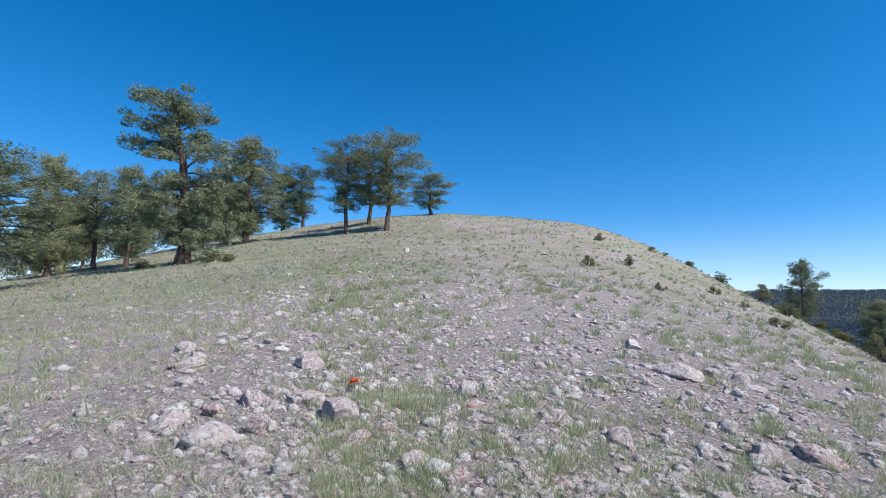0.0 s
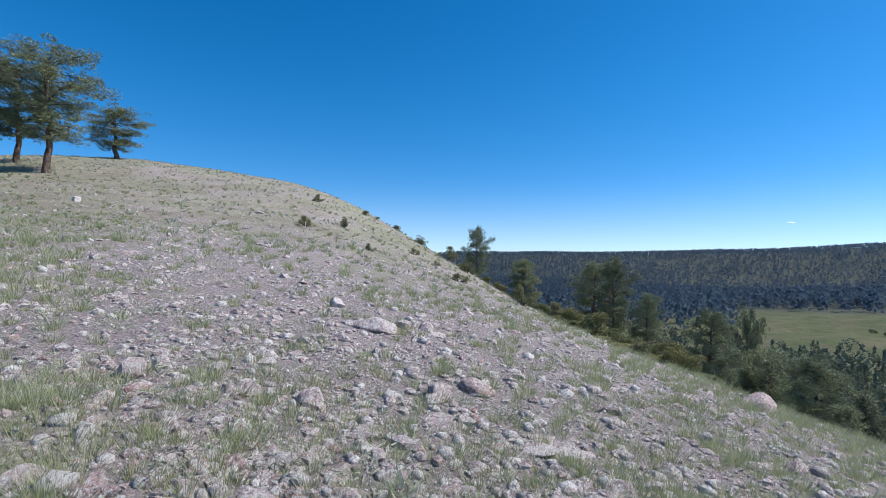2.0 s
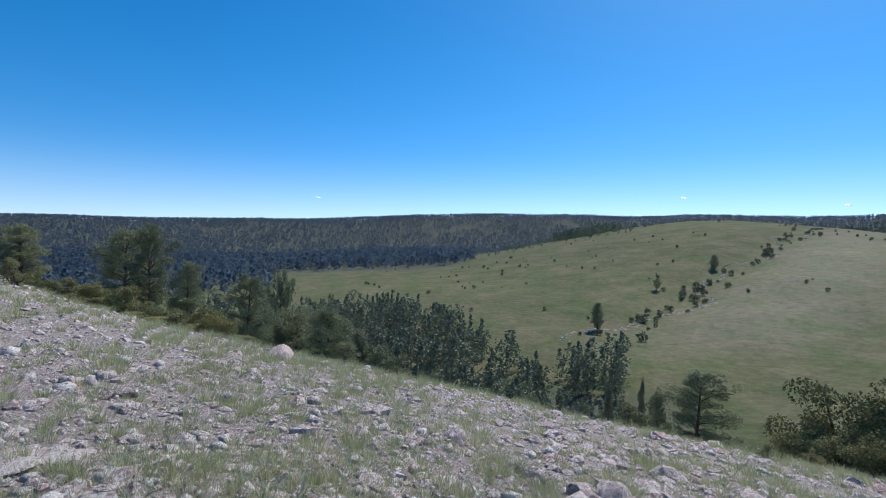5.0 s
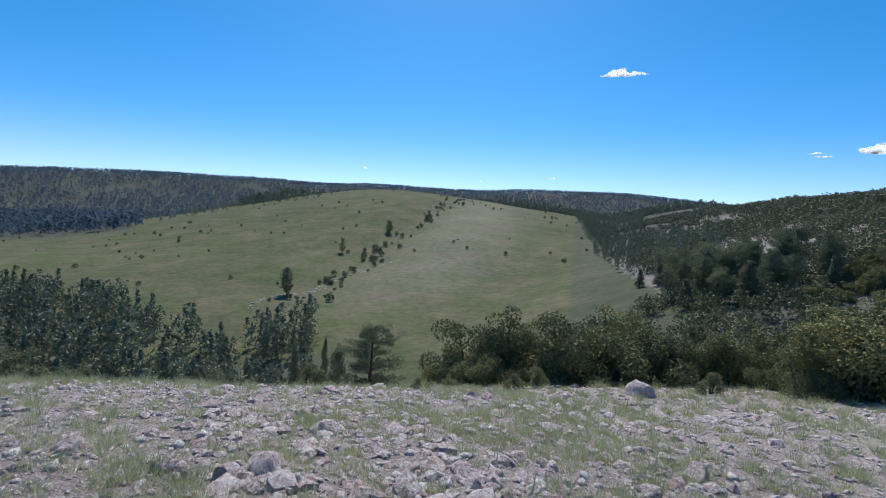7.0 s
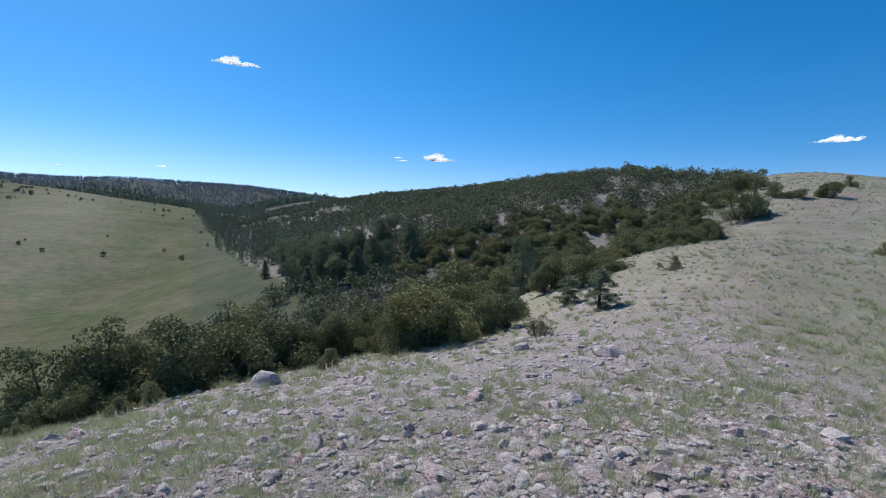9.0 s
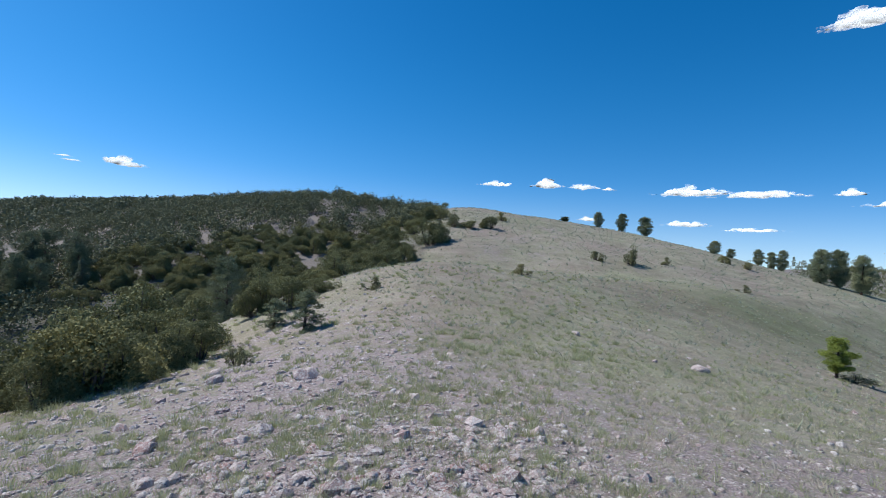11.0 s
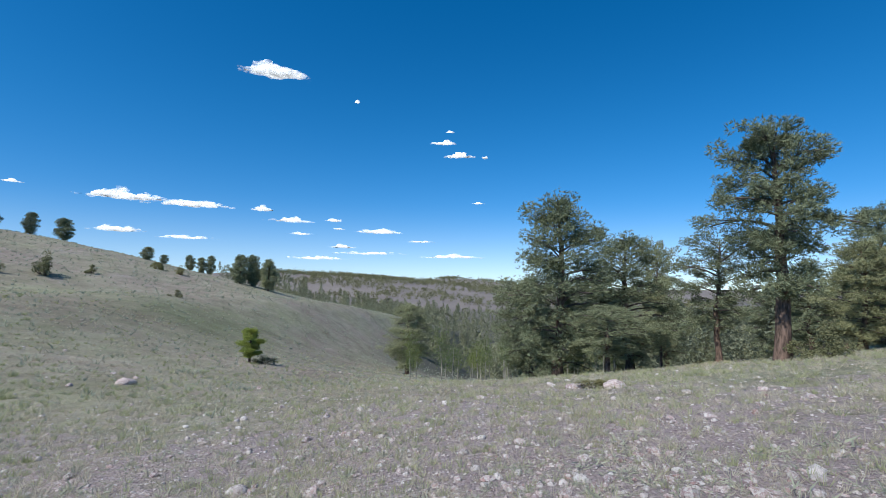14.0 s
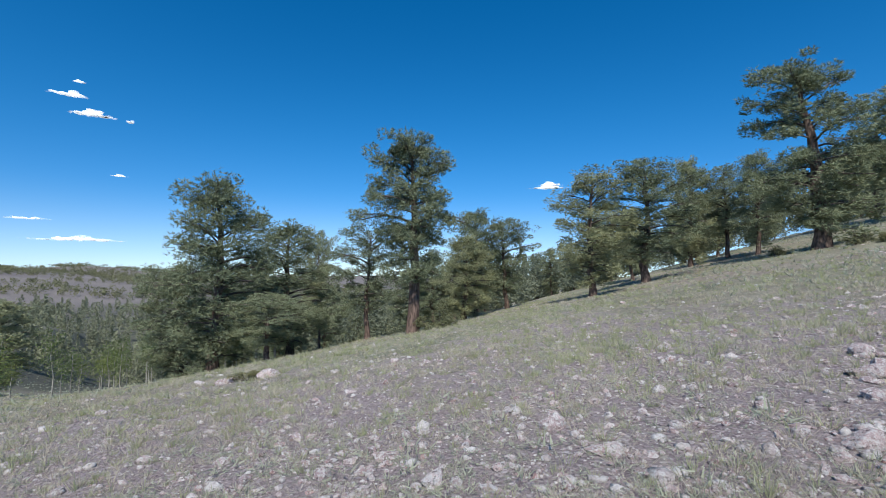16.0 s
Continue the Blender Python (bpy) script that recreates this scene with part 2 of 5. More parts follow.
def ease(a, b, v):
    u = np.clip((v - a) / (b - a), 0.0, 1.0)
    return u * u * (3 - 2 * u)


def bend(d, w):
    """A slope that starts level and straightens over w metres."""
    return np.sqrt(d * d + w * w) - w


def pos_part(v, k):
    return 0.5 * (v + np.sqrt(v * v + k * k))


def seg_dist(x, y, ax, ay, bx, by):
    u = np.clip(((x - ax) * (bx - ax) + (y - ay) * (by - ay)) / ((bx - ax) ** 2 + (by - ay) ** 2), 0, 1)
    return np.hypot(x - ax - u * (bx - ax), y - ay - u * (by - ay)), u


def land(x, y):
    """Height of the ground, without its small bumps."""
    x, y = np.asarray(x, float), np.asarray(y, float)
    # the ridge line: down to a saddle just south of the start, up on both sides
    ridge = 0.01284 * (y + 13) + 0.1784 * np.sqrt((y + 13) ** 2 + 100) - 2.8753
    fade = ease(-68.67, -23.56, y)
    north = 18.98 - np.where(x > 2.913, 0.6283 * bend(x - 2.913, 20), 0.1011 * bend(x - 2.913, 35.45)) - 0.12 * bend(pos_part(y - 104.5, 6), 30)
    south = 23.4 - 0.2605 * bend(np.hypot(x + 41.27, y + 165.2), 20.39)
    up = smin(ridge - fade * 0.2198 * bend(pos_part(-x, 3), 14.29), north, 2.0)
    up = smin(up, south + 60 * ease(-60, 20, y), 3.0)
    # the steep eastern flank
    up = up - 2.16 * np.exp(-((x - -1.877) ** 2 + (y - 43.28) ** 2) / 34.68 ** 2) - 0.8386 * np.exp(-((x - 9.746) ** 2 + (y - 32.37) ** 2) / 20 ** 2)
    xe = x - 0.2705 * pos_part(y - 6.489, 8) + 0.3299 * pos_part(-y - 4.803, 10)
    z = up - 0.8075 * bend(pos_part(xe + 0.9306, 3), 25.09)
    z = z - 2.863 * np.exp(-((x - 13) ** 2 + (y + 28) ** 2) / 144)
    # the edge bulges out to the south-east and a little to the east
    z = z + 2.329 * np.exp(-(((x - 13.38) / 6.88) ** 2 + ((y + 23.75) / 13.96) ** 2)) + 0.494 * np.exp(-((x - 20.48) ** 2 + (y - 2.25) ** 2) / 64)
    # a spur of the southern hill that runs south-east
    d, u = seg_dist(x, y, -8, -150, 150, -330)
    z = smax(z, 16.3 - 0.36 * bend(d, 14), 4.0)
    d, u = seg_dist(x, y, 150, -330, 420, -640)
    z = smax(z, 15.2 + 9 * u - 0.3 * bend(d, 30), 6.0)
    # valley floor, meadow hill with its gully, western hills
    floor_z = -33 - 12 * ease(0, 400, y) + 6 * ease(-60, -220, y)
    far = np.hypot(x, y)
    meadow = 27 - 0.13 * bend(np.hypot(x - 600, np.where(y > -240, 1.75, 1.0) * (y + 240)), 80)
    d, u = seg_dist(x, y, 150, -20, 500, -300)
    meadow = meadow - 6.0 * np.exp(-(d / 14) ** 2) * ease(0, 0.1, u) * (1 - 0.7 * u)
    z = smax(z, smax(meadow, floor_z, 6.0), 4.0)
    west = 14 - 0.1 * bend(np.hypot((x + 640) * 0.8, y + 420), 90)
    west2 = 6 - 0.12 * bend(np.hypot(x + 900, (y + 210) * 0.9), 70)
    z = smax(z, smax(west, west2, 6.0), 5.0)
    # the mesa round the east, the plain in the west
    az = np.degrees(np.arctan2(x, y))
    high = (14 + 54 * ease(45, 90, az) + 10 * ease(90, 130, az) - 32 * ease(138, 152, az)) * ease(10, 30, az)
    rim = ease(950, 1650, far)
    z = z + (high - z) * rim * ease(20, 34, az) * (1 - ease(172, 178, az))
    plain = ease(1000, 1900, far) * (1 - ease(20, 34, az) * (1 - ease(172, 178, az)))
    return z + (-45 - z) * plain

# ---- building helpers ----
def mesh_from(name, v, f, mat, smooth=False):
    """A mesh from an array of vertices and one of triangles or quads."""
    v, f = np.asarray(v, np.float32), np.asarray(f, np.int32)
    me = bpy.data.meshes.new(name)
    me.vertices.add(len(v))
    me.vertices.foreach_set("co", v.ravel())
    me.loops.add(f.size)
    me.loops.foreach_set("vertex_index", f.ravel())
    me.polygons.add(len(f))
    me.polygons.foreach_set("loop_start", np.arange(0, f.size, f.shape[1], dtype=np.int32))
    me.polygons.foreach_set("use_smooth", np.full(len(f), smooth))
    me.materials.append(mat)
    me.update(calc_edges=True)
    return me


def part(name, me, parent, label=""):
    ob = new(name, me)
    ob.parent = parent
    return tagged(ob, label)


def join(pieces):
    """Several (vertices, faces) as one."""
    vs, fs, n = [], [], 0
    for v, f in pieces:
        vs.append(v)
        fs.append(np.asarray(f) + n)
        n += len(v)
    return np.concatenate(vs), np.concatenate(fs)


def lattice(ix, iy, seed):
    h = (ix.astype(np.int64) * 374761393 + iy.astype(np.int64) * 668265263 + seed * 982451653) & 0x7FFFFFFF
    h = ((h ^ (h >> 13)) * 1274126177) & 0x7FFFFFFF
    return ((h ^ (h >> 16)) & 0xFFFF) / 65535.0


def vnoise(x, y, seed=0):
    """Smooth value noise, 0 to 1, with a grain of one metre."""
    x, y = np.asarray(x, float), np.asarray(y, float)
    ix, iy = np.floor(x), np.floor(y)
    fx, fy = x - ix, y - iy
    ux, uy = fx * fx * (3 - 2 * fx), fy * fy * (3 - 2 * fy)
    ix, iy = ix.astype(np.int64), iy.astype(np.int64)
    a, b = lattice(ix, iy, seed), lattice(ix + 1, iy, seed)
    c, d = lattice(ix, iy + 1, seed), lattice(ix + 1, iy + 1, seed)
    return (a + (b - a) * ux) * (1 - uy) + (c + (d - c) * ux) * uy


def ground_z(x, y):
    """The ground with its bumps and hummocks."""
    x, y = np.asarray(x, float), np.asarray(y, float)
    r = np.hypot(x, y)
    near = 1 - ease(25, 70, r)
    z = land(x, y)
    z = z + near * (0.10 * (vnoise(x / 1.9, y / 1.9, 1) - 0.5) + 0.05 * (vnoise(x / 0.55, y / 0.55, 2) - 0.5) + 0.02 * (vnoise(x / 0.2, y / 0.2, 3) - 0.5))
    z = z + ease(12, 60, r) * 0.5 * (vnoise(x / 9, y / 9, 4) - 0.5) + ease(60, 250, r) * 2.0 * (vnoise(x / 45, y / 45, 5) - 0.5)
    return z + ease(500, 1200, r) * 16.0 * (vnoise(x / 210, y / 210, 6) - 0.5)


def spot(bearing, r):
    a = radians(bearing)
    return r * math.sin(a), r * math.cos(a)


def tube(pts, radii, sides):
    """A tapered tube along points."""
    pts, radii = np.asarray(pts, float), np.asarray(radii, float)
    d = np.gradient(pts, axis=0)
    d /= np.linalg.norm(d, axis=1)[:, None] + 1e-9
    ref = np.where(np.abs(d[:, 2:3]) > 0.9, [[1.0, 0, 0]], [[0, 0, 1.0]])
    a = np.cross(d, ref)
    a /= np.linalg.norm(a, axis=1)[:, None] + 1e-9
    b = np.cross(d, a)
    t = np.arange(sides) * 2 * np.pi / sides
    v = pts[:, None] + radii[:, None, None] * (np.cos(t)[None, :, None] * a[:, None] + np.sin(t)[None, :, None] * b[:, None])
    n = len(pts)
    i = np.arange(n - 1)[:, None] * sides
    j = np.arange(sides)[None]
    k = (j + 1) % sides
    f = np.stack([i + j, i + k, i + sides + k, i + sides + j], -1).reshape(-1, 4)
    return v.reshape(-1, 3), f


def unit(v):
    return v / (np.linalg.norm(v, axis=-1, keepdims=True) + 1e-9)


def leaves(c, out, length, width, spread, g, lift=0.75):
    """One narrow triangle for each centre, lying like a shingle on the side that faces out, its tip raised."""
    n = len(c)
    o = unit(out + 0.7 * spread * g.normal(size=(n, 3)))
    a = unit(lift * o + unit(np.cross(o, g.normal(size=(n, 3)))))
    s = unit(np.cross(a, o))
    l = (length * g.uniform(0.6, 1.25, n))[:, None]
    w = (width * g.uniform(0.6, 1.3, n))[:, None]
    v = np.stack([c - s * w - a * l * 0.2, c + s * w - a * l * 0.2, c + a * l], 1).reshape(-1, 3)
    return v, np.arange(3 * n).reshape(-1, 3)


# ---- pines: trunk, boughs and a crown of needle tufts, 10 m high ----
WIDTH = {}


def pine_parts(seed, base=0.2, radius=2.6, limbs=46, pad=0.5, tufts=24, top=0.5, lean=0.0, gap=None, blades=4, needle=0.2, fat=1.0, wide_at=0.35, even=0.45, clumps=1.5):
    g = np.random.default_rng(seed)
    hs = np.linspace(0, 9.6, 15)
    wob = np.cumsum(g.normal(0, 0.05, (15, 2)), axis=0) + np.outer((hs / 10) ** 1.5 * lean, [1, 0])
    trunk_pts = np.column_stack([wob, hs])
    tr = fat * 0.25 * (1 - hs / 10.2) ** 0.8 + 0.02
    tr[0] *= 1.35
    trunk_pts[0, 2] = -0.4
    trunk = tube(trunk_pts, tr, 10)
    sticks, cents, outs = [], [], []
    for i in range(limbs):
        u = (i + g.uniform(0, 1)) / limbs
        if gap and gap[0] < u < gap[1] and g.uniform() < 0.75:
            continue
        z = 10 * (base + (0.97 - base) * u)
        side_w = (u / wide_at) ** 0.5 if u < wide_at else 1 - (1 - top) * ((u - wide_at) / (1 - wide_at)) ** 1.4
        reach = radius * max(0.16, side_w if u > 0.1 else max(0.55, side_w)) * g.uniform(even, 1.08)
        if u > 0.9:
            reach *= 0.6
        a = i * 2.4 + g.uniform(-0.6, 0.6)
        p0 = np.array([np.interp(z, hs, trunk_pts[:, 0]), np.interp(z, hs, trunk_pts[:, 1]), z])
        lift = g.uniform(-0.28, 0.3) + 1.0 * u * u
        d = np.array([math.cos(a), math.sin(a), 0])
        s = np.linspace(0, 1, 5)[:, None]
        pts = p0 + d * reach * s + np.array([0, 0, 1]) * reach * (lift * s + 0.10 * np.sin(s * 4.0)) + g.normal(0, 0.06, (5, 3)) * s
        sticks.append(tube(pts, 0.05 * (1 - 0.8 * s[:, 0]) * (1.3 - 0.8 * u) * (0.5 + reach / radius) + 0.008, 4))
        for q in range(max(3, int(2.5 + reach * clumps))):
            k = 1.08 - 0.75 * g.uniform() ** 1.3
            c = pts[0] + (pts[-1] - pts[0]) * k + np.array([-d[1], d[0], 0]) * g.normal(0, 0.22 * reach * k + 0.06) + [0, 0, g.uniform(-0.22, 0.46)]
            if k > 0.5:
                sticks.append(tube(np.array([pts[2], (pts[2] + c) / 2 + [0, 0, 0.05], c]), [0.02, 0.013, 0.006], 3))
            n = int(tufts * g.uniform(0.6, 1.3))
            r = unit(g.normal(size=(n, 3))) * g.uniform(0.45, 1, (n, 1)) ** 0.5 * np.array([pad, pad, pad * 0.85]) * g.uniform(0.6, 1.25)
            cents.append(np.repeat(c + r, blades, axis=0))
            outs.append(np.repeat(unit(r * 1.6 + d * 0.2 + [0, 0, 0.3]), blades, axis=0))
    c, o = np.concatenate(cents), np.concatenate(outs)
    return trunk, join(sticks), leaves(c, o, needle, 0.11 * needle, 0.6, g, 1.1), np.ptp(np.percentile(c[:, 0], (1.5, 98.5)))


def make_pine(name, label, needles, **kw):
    t, s, c, wide = pine_parts(**kw)
    ob = new(name)
    part("trunk", mesh_from("trunk", *t, M_BARK, True), ob)
    part("bough_work", mesh_from("bough_work", *s, M_TWIG, True), ob)
    part("crown", mesh_from("crown", *c, needles), ob)
    WIDTH[ob] = wide
    return tagged(ob, label, "pine tree")


# ---- junipers and shrubs: several stems under lobes of small leaves, 2.5 m high and 3 m wide ----
def juniper_parts(seed, lobes=40, n=260, leaf=0.052, stems=7, low=0.0, tall=2.5, wide=1.5):
    g = np.random.default_rng(seed)
    cs, os_, sticks = [], [], []
    turn = g.uniform(0, 6.28, 4)
    heads = unit(g.normal(size=(lobes // 6, 3)) * [1, 1, 0.9])
    heads[:, 2] = np.abs(heads[:, 2])
    for i in range(lobes):
        h = unit(heads[i % len(heads)] + 0.22 * g.normal(size=3))
        off = 1 - float(h @ heads[i % len(heads)])
        a, e = math.atan2(h[1], h[0]), math.asin(max(-0.1, h[2]))
        swell = 0.82 + 0.18 * math.sin(2 * a + turn[0]) + 0.16 * math.sin(3 * a + 2.2 * e + turn[1]) + 0.10 * math.sin(5 * a + 4 * e + turn[2])
        k = max(0.3, 0.98 - 3.4 * off - (i % 3 == 0) * g.uniform(0.1, 0.4)) * min(swell, 1.08)
        c = np.array([math.cos(a) * math.cos(e) * wide * k, math.sin(a) * math.cos(e) * wide * k, low + 0.25 + (tall - low - 0.45) * math.sin(max(e, 0)) * min(k, 1.0) ** 0.6 * g.uniform(0.8, 1.05)])
        size = g.uniform(0.2, 0.42)
        m = int(n * (0.35 + 6 * size * size))
        d = unit(g.normal(size=(m, 3)) + unit(c * [1, 1, 0.5]) * 0.3 + [0, 0, 0.2])
        cs.append(c + d * size * g.uniform(0.45, 1.1, (m, 1)) ** 0.5 * np.array([1, 1, 0.8]))
        os_.append(unit(d + [0, 0, 0.25]))
        if i < stems * 3:
            b = np.array([math.cos(a), math.sin(a), 0]) * 0.14
            sticks.append(tube(np.array([b + [0, 0, -0.25], b * 2 + [0, 0, 0.3], (b * 2 + c) / 2, c]), [0.075, 0.055, 0.035, 0.012], 5))
    c, o = np.concatenate(cs), np.concatenate(os_)
    return join(sticks), leaves(c, o, leaf, leaf * 0.44, 0.8, g)


def make_juniper(name, label, category, leaf_m, **kw):
    s, c = juniper_parts(**kw)
    ob = new(name)
    part("stem_work", mesh_from("stem_work", *s, M_TWIG, True), ob)
    part("crown", mesh_from("crown", *c, leaf_m), ob)
    return tagged(ob, label, category)


used = set()


def put(proto, x, y, sx, sz, turn, tilt=0.0, label="", group="", sink=0.0):
    """Stands a thing on the ground: the first time the thing itself, afterwards a copy."""
    z = float(ground_z(x, y)) - sink
    m = pose(x, y, z, tilt, 0, turn) @ Matrix.Diagonal((sx, sx, sz, 1))
    if proto in used:
        ob = copy_thing(proto, m @ Matrix.Diagonal((*proto.scale, 1)).inverted())
    else:
        used.add(proto)
        proto.matrix_basis = m
        ob = proto
    return tagged(ob, label, "", group)


# ---- scattering ----
def scatter(n, r0, r1, b0, b1, seed, power=1.0):
    """Points between two distances and two bearings, evenly over the ground or (power < 1) denser near."""
    g = np.random.default_rng(seed)
    u = g.uniform(size=n)
    r = np.sqrt(r0 * r0 + (r1 * r1 - r0 * r0) * u) if power == 1.0 else r0 * (r1 / r0) ** u
    a = np.radians(g.uniform(b0, b1, n))
    return r * np.sin(a), r * np.cos(a), g


def far_conifers(x, y, h, w, g, k, leaf):
    """Many conifers in one: each a ragged spire of k leaf-like sprays on a stem."""
    n = len(x)
    z = ground_z(x, y)
    u = g.uniform(0.02, 1, (n, k)) ** 0.8
    a = g.uniform(0, 2 * np.pi, (n, k))
    lump = 0.75 + 0.4 * np.sin(u * 17 + g.uniform(0, 6, (n, 1)))
    q = (g.uniform(size=(n, 1)) < 0.45) * g.uniform(0.4, 1, (n, 1))
    shape = (1 - u) * (1 - q) + q * 0.9 * np.sqrt(np.clip(1 - (1.9 * u - 0.95) ** 2, 0, 1))
    rad = w[:, None] * 0.5 * shape * np.sqrt(g.uniform(0.15, 1, (n, k))) * lump + 0.02 * w[:, None]
    c = np.stack([x[:, None] + rad * np.cos(a), y[:, None] + rad * np.sin(a), z[:, None] + h[:, None] * (0.08 + 0.92 * u)], -1).reshape(-1, 3)
    o = np.stack([np.cos(a), np.sin(a), g.uniform(-0.3, 0.7, (n, k))], -1).reshape(-1, 3)
    L = np.repeat(h * leaf, k)
    return leaves(c, unit(o), L, L * 0.42, 0.45, g)


def far_bushes(x, y, w, h, g, k, leaf):
    """Many round bushes in one: each a lumpy dome of k sprays."""
    n = len(x)
    z = ground_z(x, y)
    d = unit(g.normal(size=(n, k, 3)) + [0, 0, 0.35])
    lump = 0.78 + 0.3 * np.sin(d[..., 0] * 5 + g.uniform(0, 6, (n, 1))) * np.sin(d[..., 1] * 5 + g.uniform(0, 6, (n, 1)))
    rad = (lump * g.uniform(0.5, 1, (n, k)) ** 0.5)[..., None]
    c = d * rad * np.stack([w / 2, w / 2, h * 0.56], -1)[:, None] + np.stack([x, y, z + h * 0.44], -1)[:, None]
    L = np.repeat(w * leaf, k)
    return leaves(c.reshape(-1, 3), d.reshape(-1, 3), L, L * 0.5, 0.6, g)


def rubble(x, y, size, g, flat=0.55, fine=True):
    """Small angular stones, joined; the smallest ones have ten faces."""
    bm = bmesh.new()
    bmesh.ops.create_icosphere(bm, subdivisions=1, radius=0.5)
    bv = np.array([p.co for p in bm.verts])
    bf = np.array([[q.index for q in f.verts] for f in bm.faces])
    bm.free()
    if not fine:
        # a flat-topped lump: six corners at the waist, three on the worn top
        t = np.arange(6) * np.pi / 3
        bv = np.array([[0.5 * math.cos(q), 0.5 * math.sin(q), -0.15] for q in t] + [[0.36 * math.cos(q), 0.36 * math.sin(q), 0.38] for q in (0.5, 2.6, 4.7)])
        bf = np.array([[0, 1, 6], [1, 2, 7], [2, 3, 7], [3, 4, 8], [4, 5, 8], [5, 0, 6], [1, 7, 6], [3, 8, 7], [5, 6, 8], [6, 7, 8]])
    n = len(x)
    v = bv[None] * (1 + g.normal(0, 0.17, (n, len(bv), 1)))
    v = v * np.stack([g.uniform(0.8, 1.3, n), g.uniform(0.65, 1.0, n), g.uniform(0.6, 1.2, n) * flat], -1)[:, None]
    a, t = g.uniform(0, 2 * np.pi, n), g.normal(0, 0.25, n)
    ca, sa, ct, st = np.cos(a)[:, None], np.sin(a)[:, None], np.cos(t)[:, None], np.sin(t)[:, None]
    vy, vz = v[..., 1] * ct - v[..., 2] * st, v[..., 1] * st + v[..., 2] * ct
    vx = v[..., 0] * ca - vy * sa
    vy = v[..., 0] * sa + vy * ca
    v = np.stack([vx, vy, vz], -1) * size[:, None, None]
    v += np.stack([x, y, ground_z(x, y) + size * flat * 0.06], -1)[:, None]
    f = bf[None] + (np.arange(n) * len(bv))[:, None, None]
    return v.reshape(-1, 3), f.reshape(-1, 3)

# ---- the ground: one sheet from underfoot to the horizon ----
def meadow_at(x, y):
    return ease(-64, -54, land(x, y)) * ease(70, 86, x + 40 * ease(-10, -50, y)) * (1 - ease(800, 1000, np.hypot(x, y)))


def meadow_side(x, y):
    """Metres from the wood's edge at the foot of the southern slope; the meadow lies on the positive side."""
    return 0.746 * (y + 76) + 0.666 * (x - 51)


def cover(x, y):
    """What grows there: grass, woodland litter, lush green."""
    r, az = np.hypot(x, y), np.degrees(np.arctan2(x, y)) % 360
    patch = vnoise(x / 3.5, y / 3.5, 11) * 0.6 + vnoise(x / 1.1, y / 1.1, 12) * 0.4
    big = vnoise(x / 40, y / 40, 13)
    west = ease(2.0, -7.0, x + 4 * (patch - 0.5))
    g = 0.20 + 0.38 * west * ease(6, 16, r) + 0.75 * (patch - 0.5)
    g = g + 0.42 * ease(9, 30, r) + 0.25 * ease(60, 200, r)
    g = np.where((az > 40) & (az < 170), g + 0.12 * ease(6, 11, r) + 0.25 * ease(13, 19, r), g)
    meadow = meadow_at(x, y)
    south_of = -((x - 150) * 0.6247 + (y + 20) * 0.7809)
    pink = np.exp(-((south_of - 38) / 34) ** 2) * ease(120, 190, x) * (1 - 0.5 * ease(350, 500, x))
    open_side = meadow_side(x, y) > 0
    meadow = np.where((az > 120) & ~open_side, 0, meadow)
    g = np.where(meadow > 0.3, 0.92 + 0.25 * (big - 0.5) - 0.10 * pink, g)
    lush = ease(90, 160, x) * 0.95
    lush = np.where(meadow > 0.3, 0.95 - 0.38 * pink, lush)
    swale = np.exp(-(((x + 40) / 17) ** 2 + ((y + 39) / 8) ** 2))
    lush = np.maximum(lush, 0.5 * swale * (0.4 + patch))
    wood = ease(950, 1150, r) * ((az > 18) & (az < 178))
    wood = np.maximum(wood, ease(430, 520, r) * ((az > 20) & (az < 86)) * (1 - ease(-22, -8, land(x, y))))
    wood = np.maximum(wood, 0.8 * ease(20, 45, x) * (1 - ease(95, 115, x)) * ease(-42, -22, y) * (az < 170))
    wood = np.maximum(wood, 0.85 * ((az > 125) & (az < 165)) * ease(-2, 6, -meadow_side(x, y)) * ease(45, 70, r) * (1 - ease(-8, 2, land(x, y) + 0.012 * r)))
    wood = np.maximum(wood, 0.9 * ((az > 125) & (az < 158)) * ease(0, 20, -meadow_side(x, y)) * ease(280, 360, r))
    wood = np.maximum(wood, 0.75 * ((az > 236) & (az < 300)) * ease(75, 105, r) * ease(8, 13, -land(x, y) - 0.02 * r))
    slope = ((az > 134) & (az < 192)) * ease(35, 70, r) * 0.45
    hills = ease(230, 330, r) * ((az > 228) & (az < 300)) * 0.52
    g = np.where((y < -20) & (x < 0) & (r < 220), g - 0.30 * ease(-38, -75, y) * (1 - 0.8 * swale), g)
    juniper_land = ease(128, 142, az) * (1 - ease(184, 192, az)) * ease(38, 60, r) * (meadow < 0.3)
    g = g + (0.38 - g) * juniper_land
    g = np.where((az > 228) & (az < 300) & (r > 300), 0.2, g)
    return np.clip(g, 0, 1), np.clip(np.maximum(wood, np.maximum(slope, hills)), 0, 1), np.clip(lush, 0, 1)


